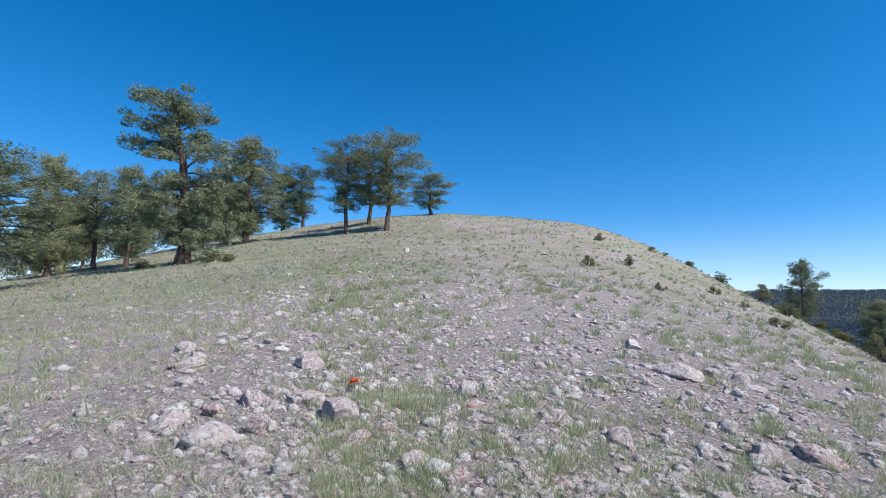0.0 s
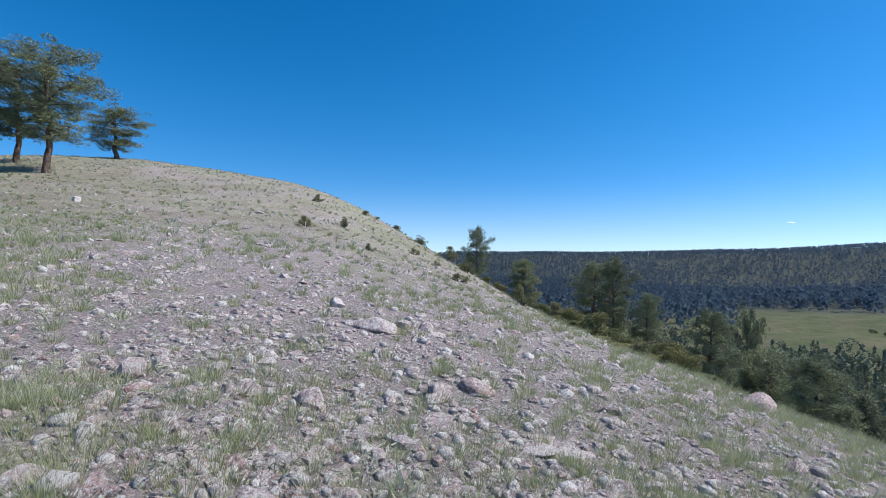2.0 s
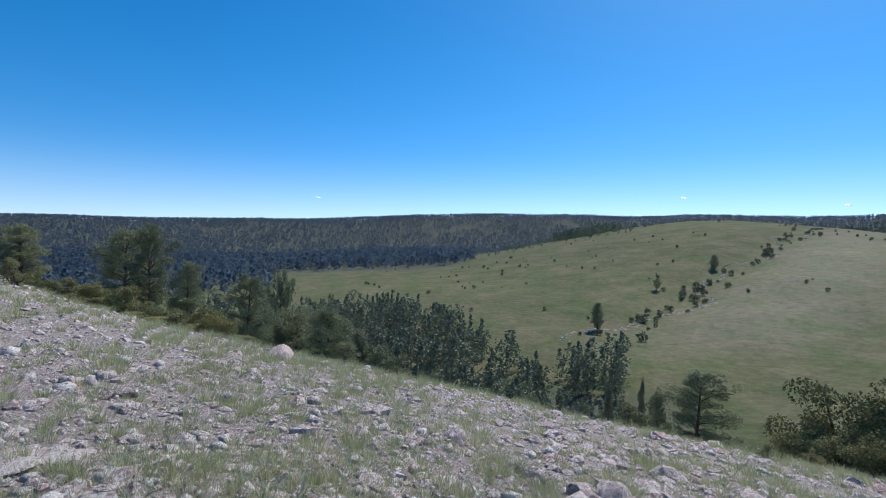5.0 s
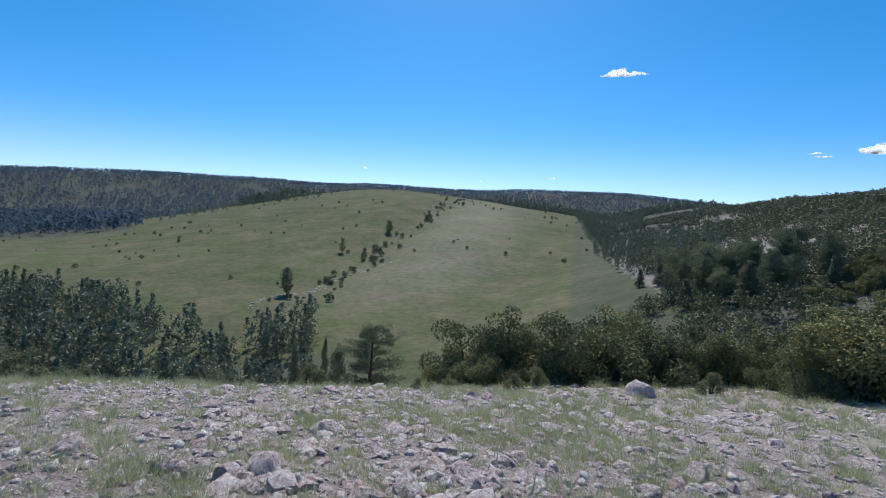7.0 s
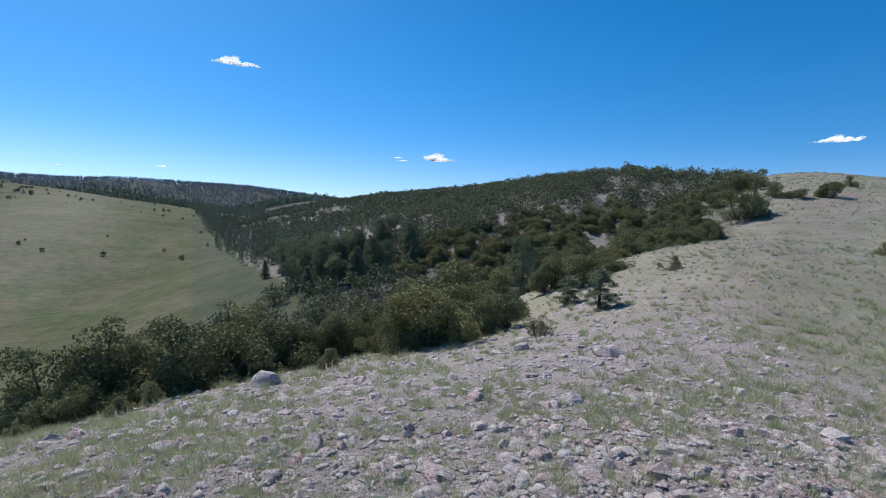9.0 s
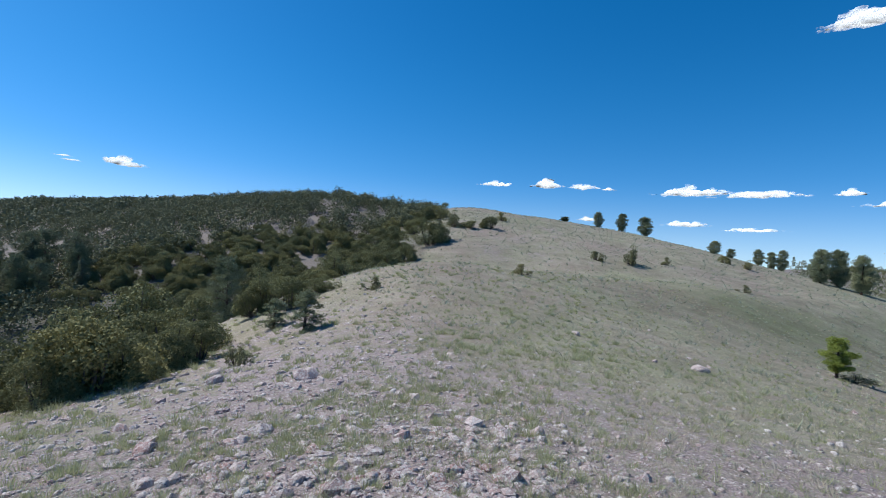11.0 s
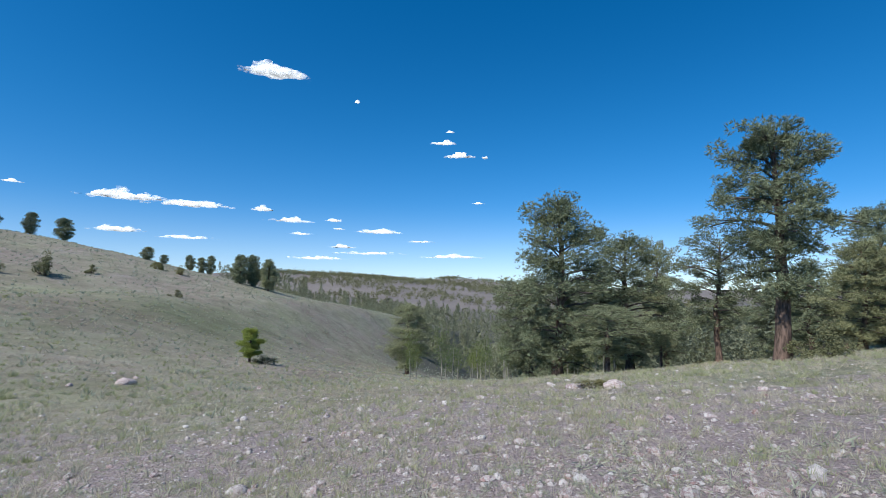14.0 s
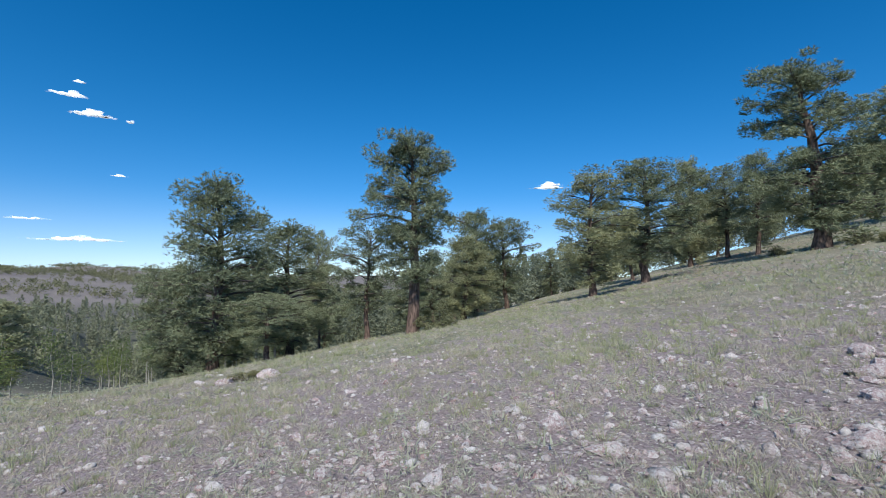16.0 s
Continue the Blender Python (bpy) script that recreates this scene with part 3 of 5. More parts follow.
def make_ground(n_r=270, n_a=780):
    rr = 0.25 * (4800 / 0.25) ** (np.linspace(0, 1, n_r) ** 0.93)
    aa = np.linspace(0, 2 * np.pi, n_a, endpoint=False)
    R, A = np.meshgrid(rr, aa, indexing="ij")
    x, y = (R * np.sin(A)).ravel(), (R * np.cos(A)).ravel()
    v = np.column_stack([x, y, ground_z(x, y)])
    i, j = np.arange(n_r - 1)[:, None] * n_a, np.arange(n_a)[None]
    k = (j + 1) % n_a
    f = np.stack([i + j, i + n_a + j, i + n_a + k, i + k], -1).reshape(-1, 4)
    v = np.concatenate([v, [[0, 0, float(ground_z(0, 0))]]])
    me = mesh_from("ground", v, f, M_GROUND, True)
    bm = bmesh.new()
    bm.from_mesh(me)
    bm.verts.ensure_lookup_table()
    hub = bm.verts[len(v) - 1]
    for q in range(n_a):
        bm.faces.new((hub, bm.verts[q], bm.verts[(q + 1) % n_a])).smooth = True
    bmesh.ops.recalc_face_normals(bm, faces=bm.faces)
    bm.to_mesh(me)
    bm.free()
    g, w, l = cover(v[:, 0], v[:, 1])
    at = me.color_attributes.new("cover", "FLOAT_COLOR", "POINT")
    at.data.foreach_set("color", np.column_stack([g, w, l, np.ones(len(v))]).astype(np.float32).ravel())
    return tagged(new("ground", me), "stony hillside ground of pinkish gravel and dry grass", "ground", "", "structure")


make_ground()

# ---- where the trees and shrubs stand: x, y, height, width ----
PINES_NORTH = [
    (-20.9, 38.6, 13.4, 8.2),
    (-24.9, 61.1, 13.10, 7.74),
    (-29.1, 63.7, 12.36, 4.93),
    (-31.2, 92.5, 11.04, 5.72),
    (-27.4, 92.5, 11.79, 6.22),
    (-11.9, 58.8, 10.79, 5.28),
    (-10.7, 69.2, 9.92, 5.75),
    (-7.0, 59.6, 11.61, 6.33),
    (-2.1, 84.6, 7.16, 6.45),
]
PINES_WEST = [
    (-24.5, 20.9, 7.68, 4.88),
    (-27.6, 29.1, 9.08, 7.02),
    (-38.2, 46.5, 11.64, 4.22),
    (-35.2, 48.8, 9.33, 4.93),
    (-30.9, 46.8, 9.90, 4.59),
    (-26.3, 9.5, 10.95, 4.8),
    (-30.1, -0.9, 10.60, 5.60),
    (-26.0, 1.5, 3.28, 3.35),
    (-35.9, 3.5, 9.29, 6.40),
    (-43.4, 7.0, 10.27, 2.57),
    (-33.9, -2.9, 6.77, 4.60),
    (-38.7, 10.0, 8.84, 4.68),
    (-42.5, 22.0, 10.30, 5.06),
    (-42.8, 25.8, 8.87, 5.28),
    (-37.8, 18.4, 7.04, 4.44),
    (-66.5, -22.4, 9.98, 6.60),
]
SAPLING = [
    (-30.8, -22.6, 2.38, 1.45),
]
SHRUBS_NORTH = [
    (17.7, 54.0, 0.96, 1.33),
    (10.0, 32.9, 0.91, 1.13),
    (14.6, 37.7, 0.90, 1.04),
    (11.2, 24.8, 0.48, 0.64),
    (18.2, 32.3, 0.65, 0.96),
    (16.8, 26.9, 0.39, 0.74),
    (24.0, 54.3, 0.78, 2.36),
    (27.4, 53.6, 0.79, 2.83),
    (28.4, 49.4, 0.96, 2.34),
    (29.3, 45.0, 1.66, 2.27),
    (13.5, 19.5, 0.51, 0.96),
    (25.7, 36.1, 1.17, 1.54),
    (15.7, 17.4, 1.09, 1.21),
]
PINES_EAST = [
    (21.1, -8.2, 4.48, 2.32),
    (36.2, 48.4, 7.58, 3.00),
    (33.9, 37.4, 4.86, 2.93),
    (34.8, 29.2, 7.63, 3.95),
    (33.6, 26.0, 8.18, 2.96),
    (33.3, 22.8, 6.42, 2.34),
    (32.1, 17.4, 6.77, 3.17),
    (45.7, 21.4, 14.88, 2.35),
    (32.3, 11.9, 6.38, 3.58),
]
JUNIPERS_EDGE = [
    (11.7, -11.9, 2.80, 4.10),
    (11.1, -14.4, 2.51, 3.60),
    (14.5, -10.0, 3.01, 1.61),
    (14.4, -11.1, 2.53, 2.09),
    (14.5, -9.2, 1.77, 2.23),
    (14.1, -7.9, 1.09, 1.56),
    (14.7, -12.3, 2.34, 1.84),
    (9.9, -17.5, 2.11, 2.31),
    (11.1, -18.0, 1.83, 1.46),
    (6.6, -16.8, 3.17, 2.55),
    (7.2, -16.0, 1.69, 1.71),
    (9.4, -18.9, 2.96, 2.18),
    (5.8, -18.1, 2.03, 1.72),
    (4.5, -20.5, 2.14, 2.32),
    (5.2, -19.3, 1.86, 1.57),
    (9.1, -29.1, 4.97, 4.15),
    (6.6, -26.7, 3.64, 2.46),
    (1.5, -31.4, 2.64, 3.60),
    (3.3, -35.3, 2.63, 3.40),
    (3.9, -34.2, 1.89, 2.60),
    (-0.2, -33.4, 1.33, 2.37),
    (12.6, -11.6, 1.79, 2.66),
    (12.0, -14.0, 2.65, 3.85),
    (10.8, -16.1, 1.87, 2.69),
    (13.4, -9.5, 1.75, 2.41),
    (13.5, -8.3, 1.08, 1.90),
]
SHRUBS_EDGE = [
    (10.9, -9.1, 0.62, 0.75),
    (10.8, -8.3, 0.49, 0.57),
    (12.2, -7.1, 0.33, 0.55),
    (12.1, -6.2, 0.37, 0.38),
    (8.1, -12.8, 0.71, 0.48),
    (2.3, -16.0, 0.60, 0.78),
    (17.9, -4.2, 1.35, 0.97),
    (16.9, -4.4, 1.15, 0.81),
]
YOUNG_PINES = [
    (2.0, -25.9, 1.45, 1.25),
    (0.5, -21.7, 1.72, 1.20),
    (25.2, -7.8, 4.78, 1.23),
]
PINES_BELOW = [
    (7.4, -44.9, 6.82, 2.59),
    (29.3, -8.2, 6.86, 0.78),
    (34.6, -7.7, 8.09, 1.25),
]
JUNIPERS_SOUTH = [
    (-6.2, -72.1, 2.81, 5.06),
    (-12.2, -67.6, 2.94, 3.61),
    (-17.2, -75.7, 4.25, 7.25),
    (-3.1, -29.4, 0.79, 0.96),
    (-24.6, -101.4, 4.36, 4.27),
    (-31.2, -87.2, 3.10, 3.46),
    (-37.7, -97.2, 1.92, 1.71),
    (-26.8, -87.5, 1.47, 4.28),
    (-24.5, -89.3, 2.72, 1.52),
    (-16.6, -37.7, 0.95, 1.44),
    (-40.6, -64.9, 1.70, 1.97),
    (-46.2, -64.1, 2.57, 2.40),
    (-53.8, -66.0, 1.27, 1.40),
    (-75.4, -76.0, 1.85, 2.51),
    (-77.0, -72.5, 1.58, 2.48),
    (-51.2, -48.8, 0.91, 1.49),
]
TREES_SOUTH = [
    (-78.4, -113.4, 4.71, 3.55),
    (-83.0, -110.1, 4.95, 4.52),
    (-72.7, -115.9, 4.01, 3.20),
    (-64.7, -119.4, 1.30, 3.18),
    (-88.9, -92.6, 2.90, 3.31),
    (-97.1, -96.2, 2.26, 2.56),
    (-101.0, -92.1, 3.77, 2.88),
    (-102.4, -89.8, 3.84, 2.87),
    (-103.8, -88.2, 4.87, 2.87),
    (-93.8, -71.8, 6.38, 4.43),
    (-96.8, -70.9, 6.93, 4.50),
    (-97.3, -66.9, 7.08, 4.43),
]
PINES_GULLY = [
    (178.8, -35.1, 9.89, 4.68),
    (249.3, -76.8, 5.75, 3.66),
    (293.6, -121.4, 8.06, 4.46),
    (331.5, -168.9, 4.58, 5.23),
]

# ---- the larger stones: x, y, height, width ----
STONES_NORTH = [
    (-0.86, 4.21, 0.30, 0.38),
    (0.07, 4.00, 0.09, 0.15),
    (-1.74, 3.76, 0.21, 0.44),
    (-1.46, 4.00, 0.15, 0.30),
    (-1.74, 4.60, 0.20, 0.32),
    (0.28, 5.12, 0.18, 0.29),
    (2.72, 4.16, 0.19, 0.35),
    (3.29, 4.31, 0.16, 0.38),
    (3.18, 6.50, 0.24, 0.64),
    (3.75, 6.77, 0.13, 0.32),
    (4.06, 6.66, 0.17, 0.27),
    (1.54, 4.20, 0.18, 0.31),
    (0.48, 3.97, 0.04, 0.15),
    (-0.40, 12.19, 0.16, 0.26),
    (-1.65, 9.52, 0.13, 0.28),
    (4.36, 18.49, 0.21, 0.40),
    (8.17, 38.94, 0.28, 0.65),
    (-3.11, 6.01, 0.09, 0.14),
    (1.09, 4.54, 0.14, 0.22),
    (-1.59, 5.97, 0.27, 0.43),
    (3.13, 7.99, 0.19, 0.30),
    (-3.02, 39.67, 0.39, 0.65),
    (-1.13, 3.84, 0.04, 0.14),
    (2.69, 3.61, 0.10, 0.16),
]
STONES_EAST = [
    (3.24, 4.24, 0.15, 0.23),
    (2.77, 3.35, 0.04, 0.23),
    (3.00, 3.14, 0.04, 0.47),
    (2.49, 3.56, 0.04, 0.33),
    (0.42, 4.26, 0.04, 0.15),
    (3.16, 2.98, 0.04, 0.35),
    (5.10, 4.33, 0.14, 0.26),
    (3.06, 3.20, 0.04, 0.45),
    (3.21, 3.05, 0.04, 0.38),
    (3.30, 2.96, 0.04, 0.26),
    (2.41, 3.68, 0.04, 0.30),
    (2.93, 3.31, 0.04, 0.15),
    (3.29, 4.32, 0.13, 0.23),
    (2.65, 3.60, 0.10, 0.17),
    (9.55, 4.41, 0.40, 0.69),
    (5.95, 2.46, 0.08, 0.13),
    (7.16, 2.90, 0.07, 0.12),
    (5.06, 4.34, 0.12, 0.22),
    (3.66, 2.51, 0.07, 0.19),
    (5.13, 2.97, 0.12, 0.19),
    (4.14, 1.55, 0.04, 0.19),
    (5.44, 0.52, 0.12, 0.19),
    (4.33, 0.74, 0.08, 0.19),
    (4.40, 3.45, 0.08, 0.18),
]
STONES_SOUTH = [
    (4.61, -0.94, 0.22, 0.36),
    (4.54, -0.65, 0.16, 0.26),
    (4.15, -2.04, 0.04, 0.23),
    (4.24, -2.58, 0.09, 0.15),
    (3.80, -2.63, 0.09, 0.14),
    (3.93, -3.47, 0.11, 0.17),
    (3.39, -4.91, 0.22, 0.41),
    (3.22, -3.98, 0.16, 0.29),
    (7.91, -9.77, 0.45, 0.73),
    (4.80, -0.24, 0.15, 0.32),
    (5.62, 0.54, 0.12, 0.24),
    (4.90, -1.33, 0.10, 0.26),
    (6.62, -5.43, 0.12, 0.33),
    (24.70, -51.68, 0.76, 2.00),
    (2.31, -3.97, 0.04, 0.28),
    (3.16, -3.86, 0.14, 0.23),
    (4.02, -3.47, 0.10, 0.19),
    (4.28, -2.57, 0.14, 0.23),
    (0.19, -11.84, 0.32, 0.60),
    (2.60, -14.99, 0.22, 0.52),
    (1.76, -4.36, 0.11, 0.29),
    (2.18, -7.47, 0.19, 0.38),
    (0.85, -7.40, 0.13, 0.33),
    (2.59, -5.79, 0.13, 0.20),
]
STONES_WEST = [
    (0.24, -11.84, 0.28, 0.54),
    (2.34, -13.05, 0.26, 0.42),
    (-0.95, -4.86, 0.12, 0.19),
    (-0.26, -4.92, 0.10, 0.16),
    (0.97, -7.14, 0.11, 0.28),
    (1.75, -6.01, 0.13, 0.24),
    (-1.24, -5.09, 0.10, 0.17),
    (-14.11, -15.49, 0.33, 0.68),
    (-12.27, -15.71, 0.12, 0.28),
    (-10.97, -19.41, 0.18, 0.31),
    (-11.82, 0.73, 0.29, 0.55),
    (-12.49, -0.08, 0.16, 0.58),
    (-14.22, -0.70, 0.13, 0.47),
    (-2.90, -6.39, 0.15, 0.24),
    (-4.17, -4.10, 0.08, 0.18),
    (-3.97, -2.15, 0.09, 0.14),
    (-14.11, -15.53, 0.25, 0.53),
    (-11.05, -19.25, 0.22, 0.36),
    (-3.47, 6.68, 0.18, 0.35),
    (-3.08, 5.95, 0.15, 0.46),
    (-2.23, 4.10, 0.14, 0.32),
    (-3.24, 2.65, 0.04, 0.33),
    (-3.19, 2.70, 0.04, 0.26),
    (-3.02, 2.87, 0.04, 0.14),
]
STONES_NEAR = [
    (-4.01, 2.75, 0.07, 0.15),
    (-4.08, 1.85, 0.07, 0.11),
    (-5.00, 0.62, 0.07, 0.14),
    (-4.54, -0.03, 0.06, 0.11),
    (-4.04, -0.56, 0.08, 0.14),
    (-4.70, -2.71, 0.08, 0.12),
    (-4.01, 0.40, 0.04, 0.10),
]
FLOWER = (-0.90, 5.07)

# ---- small fair-weather clouds: bearing, height, width and thickness in degrees ----
CLOUDS_A = [
    (138.0, 15.8, 5.4, 1.2),
    (156.0, 7.2, 1.9, 0.3),
    (160.1, 7.5, 3.0, 1.2),
    (109.4, 4.7, 1.1, 0.3),
    (123.0, 3.8, 0.9, 0.3),
    (131.2, 4.5, 1.3, 0.3),
    (68.4, 4.0, 1.3, 0.2),
    (160.9, 7.3, 3.5, 1.1),
    (156.4, 6.9, 1.9, 0.4),
    (200.5, 8.9, 4.6, 0.9),
    (206.4, 9.1, 3.9, 1.6),
    (210.4, 8.9, 3.4, 1.1),
    (213.2, 8.6, 1.6, 0.5),
    (221.6, 8.4, 8.1, 1.6),
    (227.4, 8.1, 8.7, 1.3),
    (235.5, 23.0, 7.5, 2.6),
    (221.5, 8.4, 6.7, 1.3),
    (227.9, 8.1, 7.4, 1.1),
    (221.2, 5.0, 5.0, 1.0),
    (227.4, 4.5, 6.7, 0.7),
    (234.8, 8.0, 2.8, 0.9),
]
CLOUDS_B = [
    (237.8, 6.9, 6.0, 0.9),
    (255.3, 16.4, 3.7, 0.8),
    (257.2, 15.0, 3.9, 1.1),
    (260.3, 14.7, 0.9, 0.5),
    (256.1, 17.6, 1.5, 0.4),
    (244.9, 20.5, 0.8, 0.5),
    (248.1, 5.9, 5.0, 0.8),
    (243.8, 4.0, 3.0, 0.5),
    (243.0, 6.1, 1.7, 0.4),
    (211.1, 5.2, 3.0, 0.7),
    (242.6, 7.0, 1.9, 0.5),
    (247.6, 6.0, 5.4, 0.9),
    (243.5, 4.1, 3.0, 0.7),
    (246.5, 3.4, 10.1, 0.7),
    (256.7, 3.1, 9.4, 0.8),
    (259.5, 9.4, 1.9, 0.4),
    (252.7, 4.8, 4.0, 0.4),
    (306.0, 9.9, 5.0, 0.9),
    (240.7, 2.7, 8.1, 0.7),
    (306.2, 10.2, 3.0, 0.8),
    (238.9, 5.4, 3.4, 0.5),
    (242.5, 7.1, 2.4, 0.5),
]

# ---- trees and shrubs ----
PINE_LABEL = "tall ponderosa pine with reddish bark and clumped green needles"
KINDS = [
    make_pine("pine_tree", PINE_LABEL, M_NEEDLE, seed=3, tufts=44, blades=4, clumps=3.0, pad=0.42, needle=0.16, base=0.10, radius=2.5, limbs=52, top=0.5, fat=0.65),
    make_pine("pine_tree", PINE_LABEL, M_NEEDLE, seed=8, tufts=44, blades=4, clumps=3.0, pad=0.42, needle=0.16, base=0.18, radius=2.6, limbs=46, top=0.6, wide_at=0.5, fat=0.65),
    make_pine("pine_tree", "bushy ponderosa pine clothed with needles almost to the ground", M_NEEDLE, seed=15, tufts=44, blades=4, clumps=3.5, pad=0.44, needle=0.16, base=0.06, radius=2.5, limbs=62, top=0.42, wide_at=0.3, even=0.62),
    make_pine("pine_tree", PINE_LABEL, M_NEEDLE, seed=21, tufts=44, blades=4, clumps=3.0, pad=0.42, needle=0.16, base=0.27, radius=2.6, limbs=38, top=0.7, wide_at=0.6, fat=0.6),
]
BIG = make_pine("pine_tree", "tall old ponderosa pine with a thick reddish trunk", M_NEEDLE, seed=35, base=0.10, radius=2.3, limbs=62, tufts=50, top=0.62, lean=-0.7, gap=(0.50, 0.64), fat=1.15, clumps=3.2, needle=0.16, wide_at=0.2, pad=0.38)
BIG2 = make_pine("pine_tree", "broad ponderosa pine with a bare lower trunk in grass", M_NEEDLE, seed=52, base=0.30, radius=2.5, limbs=56, top=0.42, lean=0.1, gap=(0.10, 0.24), fat=1.1, clumps=3.2, needle=0.16, wide_at=0.45, pad=0.40, tufts=50, even=0.55)
FIRS = [make_pine("fir_tree", "dark green conical fir on the steep valley side", M_SPRUCE, seed=q, base=0.04, radius=1.7, limbs=70, top=0.06, wide_at=0.06, clumps=4.0, tufts=22, pad=0.34, needle=0.2, even=0.7) for q in (81, 84, 88)]


def tree(proto, row, turn, group, label=""):
    x, y, h, w = row
    put(proto, x, y, w / WIDTH[proto], h / 10.2, turn, 0, label, group)


turns = np.random.default_rng(5)
for i, row in enumerate(PINES_NORTH):
    row = (*row[:3], row[3] * (1.1 if i else 0.8))
    tree(BIG if i == 0 else KINDS[3 if i in (5, 7) else (i * 3 + 1) % 4], row, turns.uniform(0, 360) if i else 0, "pines on the northern hill")
for i, row in enumerate(PINES_WEST):
    tree(BIG2 if i == 5 else KINDS[{15: 0}.get(i, i % 4)], row, turns.uniform(0, 360), "pines on the western slope")
for i, row in enumerate(PINES_EAST):
    tree(KINDS[i % 3], row, turns.uniform(0, 360), "pines below the eastern edge")
sap = make_pine("pine_sapling", "bright green young pine sapling standing alone in the grassy hollow", M_NEEDLE_YOUNG, seed=55, base=0.2, radius=2.8, limbs=34, top=0.35, pad=0.75, tufts=40, needle=0.42, clumps=1.6, wide_at=0.35, fat=1.2)
tree(sap, SAPLING[0], 40, "")

JUN = [make_juniper("juniper_tree", "dense dark green juniper growing on the stony edge", "juniper tree", M_PINYON, seed=s, lobes=l) for s, l in ((61, 74), (62, 66), (63, 78), (64, 64))]
SHR = [make_juniper("shrub", "low rounded evergreen shrub on the grassy slope", "shrub", M_SHRUB, seed=s, lobes=34, n=130, leaf=0.08, low=0.0) for s in (71, 72, 73)]


def bush(protos, i, row, group, label=""):
    x, y, h, w = row
    w = max(w, 1.35 * h)
    put(protos[i % len(protos)], x, y, w / 2.6, 1.15 * h / 2.2, turns.uniform(0, 360), 0, label, group, 0.15 * h)


for i, row in enumerate(JUNIPERS_EDGE):
    bush(JUN, i, row, "junipers along the eastern edge")
for i, row in enumerate(SHRUBS_EDGE):
    bush(SHR, i, row, "small shrubs along the rim", "small yellow-green shrub on the rim of the slope")
for i, row in enumerate(PINES_BELOW):
    tree(FIRS[i] if i else KINDS[0], row, 50 * i, "pines below the eastern edge", "" if i else PINE_LABEL)
YOUNG = make_pine("young_pine", "young bushy pine with pale green needles on the stony slope", M_NEEDLE, seed=57, base=0.06, radius=2.9, limbs=36, top=0.25, pad=0.5, tufts=22, needle=0.32, clumps=2.6, wide_at=0.2)
for i, row in enumerate(YOUNG_PINES):
    tree(YOUNG, row, 90 * i, "young pines by the gravel chute")
for i, row in enumerate(JUNIPERS_SOUTH):
    bush(JUN if row[3] > 2.5 else SHR, i, row, "shrubs on the southern hill")
ROUND = make_pine("pine_tree", "rounded dark pine on the skyline of the grassy hill", M_NEEDLE, seed=95, base=0.05, radius=2.2, limbs=40, top=0.4, wide_at=0.35, pad=0.75, tufts=60, needle=0.3, clumps=1.8, even=0.75)
for i, row in enumerate(TREES_SOUTH):
    tree(ROUND, (*row[:3], 0.72 * row[3]), 77 * i, "trees on the southern skyline")
for i, row in enumerate(SHRUBS_NORTH):
    x, y, h, w = row
    tall = max(h, 0.6 * w)
    put(SHR[i % 3], x, y, w / 2.9, tall / 2.35, turns.uniform(0, 360), 0, "", "shrubs on the northern hill", tall - h)

# low bushes hugging the eastern edge, half hidden behind its rim
eg = np.random.default_rng(66)
for i, b in enumerate(np.arange(34, 60, 0.8)):
    rr = np.linspace(6, 60, 200)
    a = radians(b + eg.uniform(-0.3, 0.3))
    rim = rr[np.argmax((land(rr * math.sin(a), rr * math.cos(a)) - 1.6) / rr)]
    r = rim + eg.uniform(0.5, 4.0)
    x, y = r * math.sin(a), r * math.cos(a)
    sight = 1.6 + (float(land(rim * math.sin(a), rim * math.cos(a))) - 1.6) * r / rim - float(land(x, y))
    h = sight + (eg.uniform(0.5, 1.3) if i % 2 else eg.uniform(0.1, 0.5))
    bush(JUN if i % 3 else SHR, i, (x, y, h, max(h, eg.uniform(0.9, 1.9))), "low bushes along the eastern rim", "low green juniper bush hugging the edge of the slope")


# ---- woods too far to count ----
def stuff(name, geo, mat, label, category, smooth=False):
    return tagged(new(name, mesh_from(name, *geo, mat, smooth)), label, category, "", "stuff")


# conifers in the eastern valley
x, y, g = scatter(9000, 44, 330, 34, 104, 101)
dense, zl = vnoise(x / 18, y / 18, 31), land(x, y)
reach = 128 + 45 * (dense - 0.5) + 0.25 * y + 4.0 * np.clip(90 - np.degrees(np.arctan2(x, y)), 0, 40)
keep = (zl < -13) & (x < reach) & (dense * 0.7 + 0.3 * vnoise(x / 6, y / 6, 43) > 0.40)
x, y = x[keep], y[keep]
near = np.argsort(np.hypot(x, y))
one, rest = near[:215], near[215:1750]
for i, q in enumerate(one):
    h = float(g.uniform(3.2, 10.5)) * 0.88
    if i % 5 < 2:
        tree(FIRS[i % 3], (x[q], y[q], h * 1.1, h * g.uniform(0.3, 0.4)), float(g.uniform(0, 360)), "conifers on the valley side", "dark green conical fir on the steep valley side")
    else:
        tree(KINDS[i % 4], (x[q], y[q], h, h * g.uniform(0.4, 0.58)), float(g.uniform(0, 360)), "conifers on the valley side", "grey-green pine on the steep valley side")
x, y = x[rest], y[rest]
h = g.uniform(3.5, 11.0, len(x)) * (0.75 + 0.25 * ease(50, 100, np.hypot(x, y)))
stuff("valley_conifers", far_conifers(x, y, h, h * g.uniform(0.36, 0.62, len(x)), g, 150, 0.062), M_SPRUCE, "dark green conifer woodland filling the valley floor", "forest")

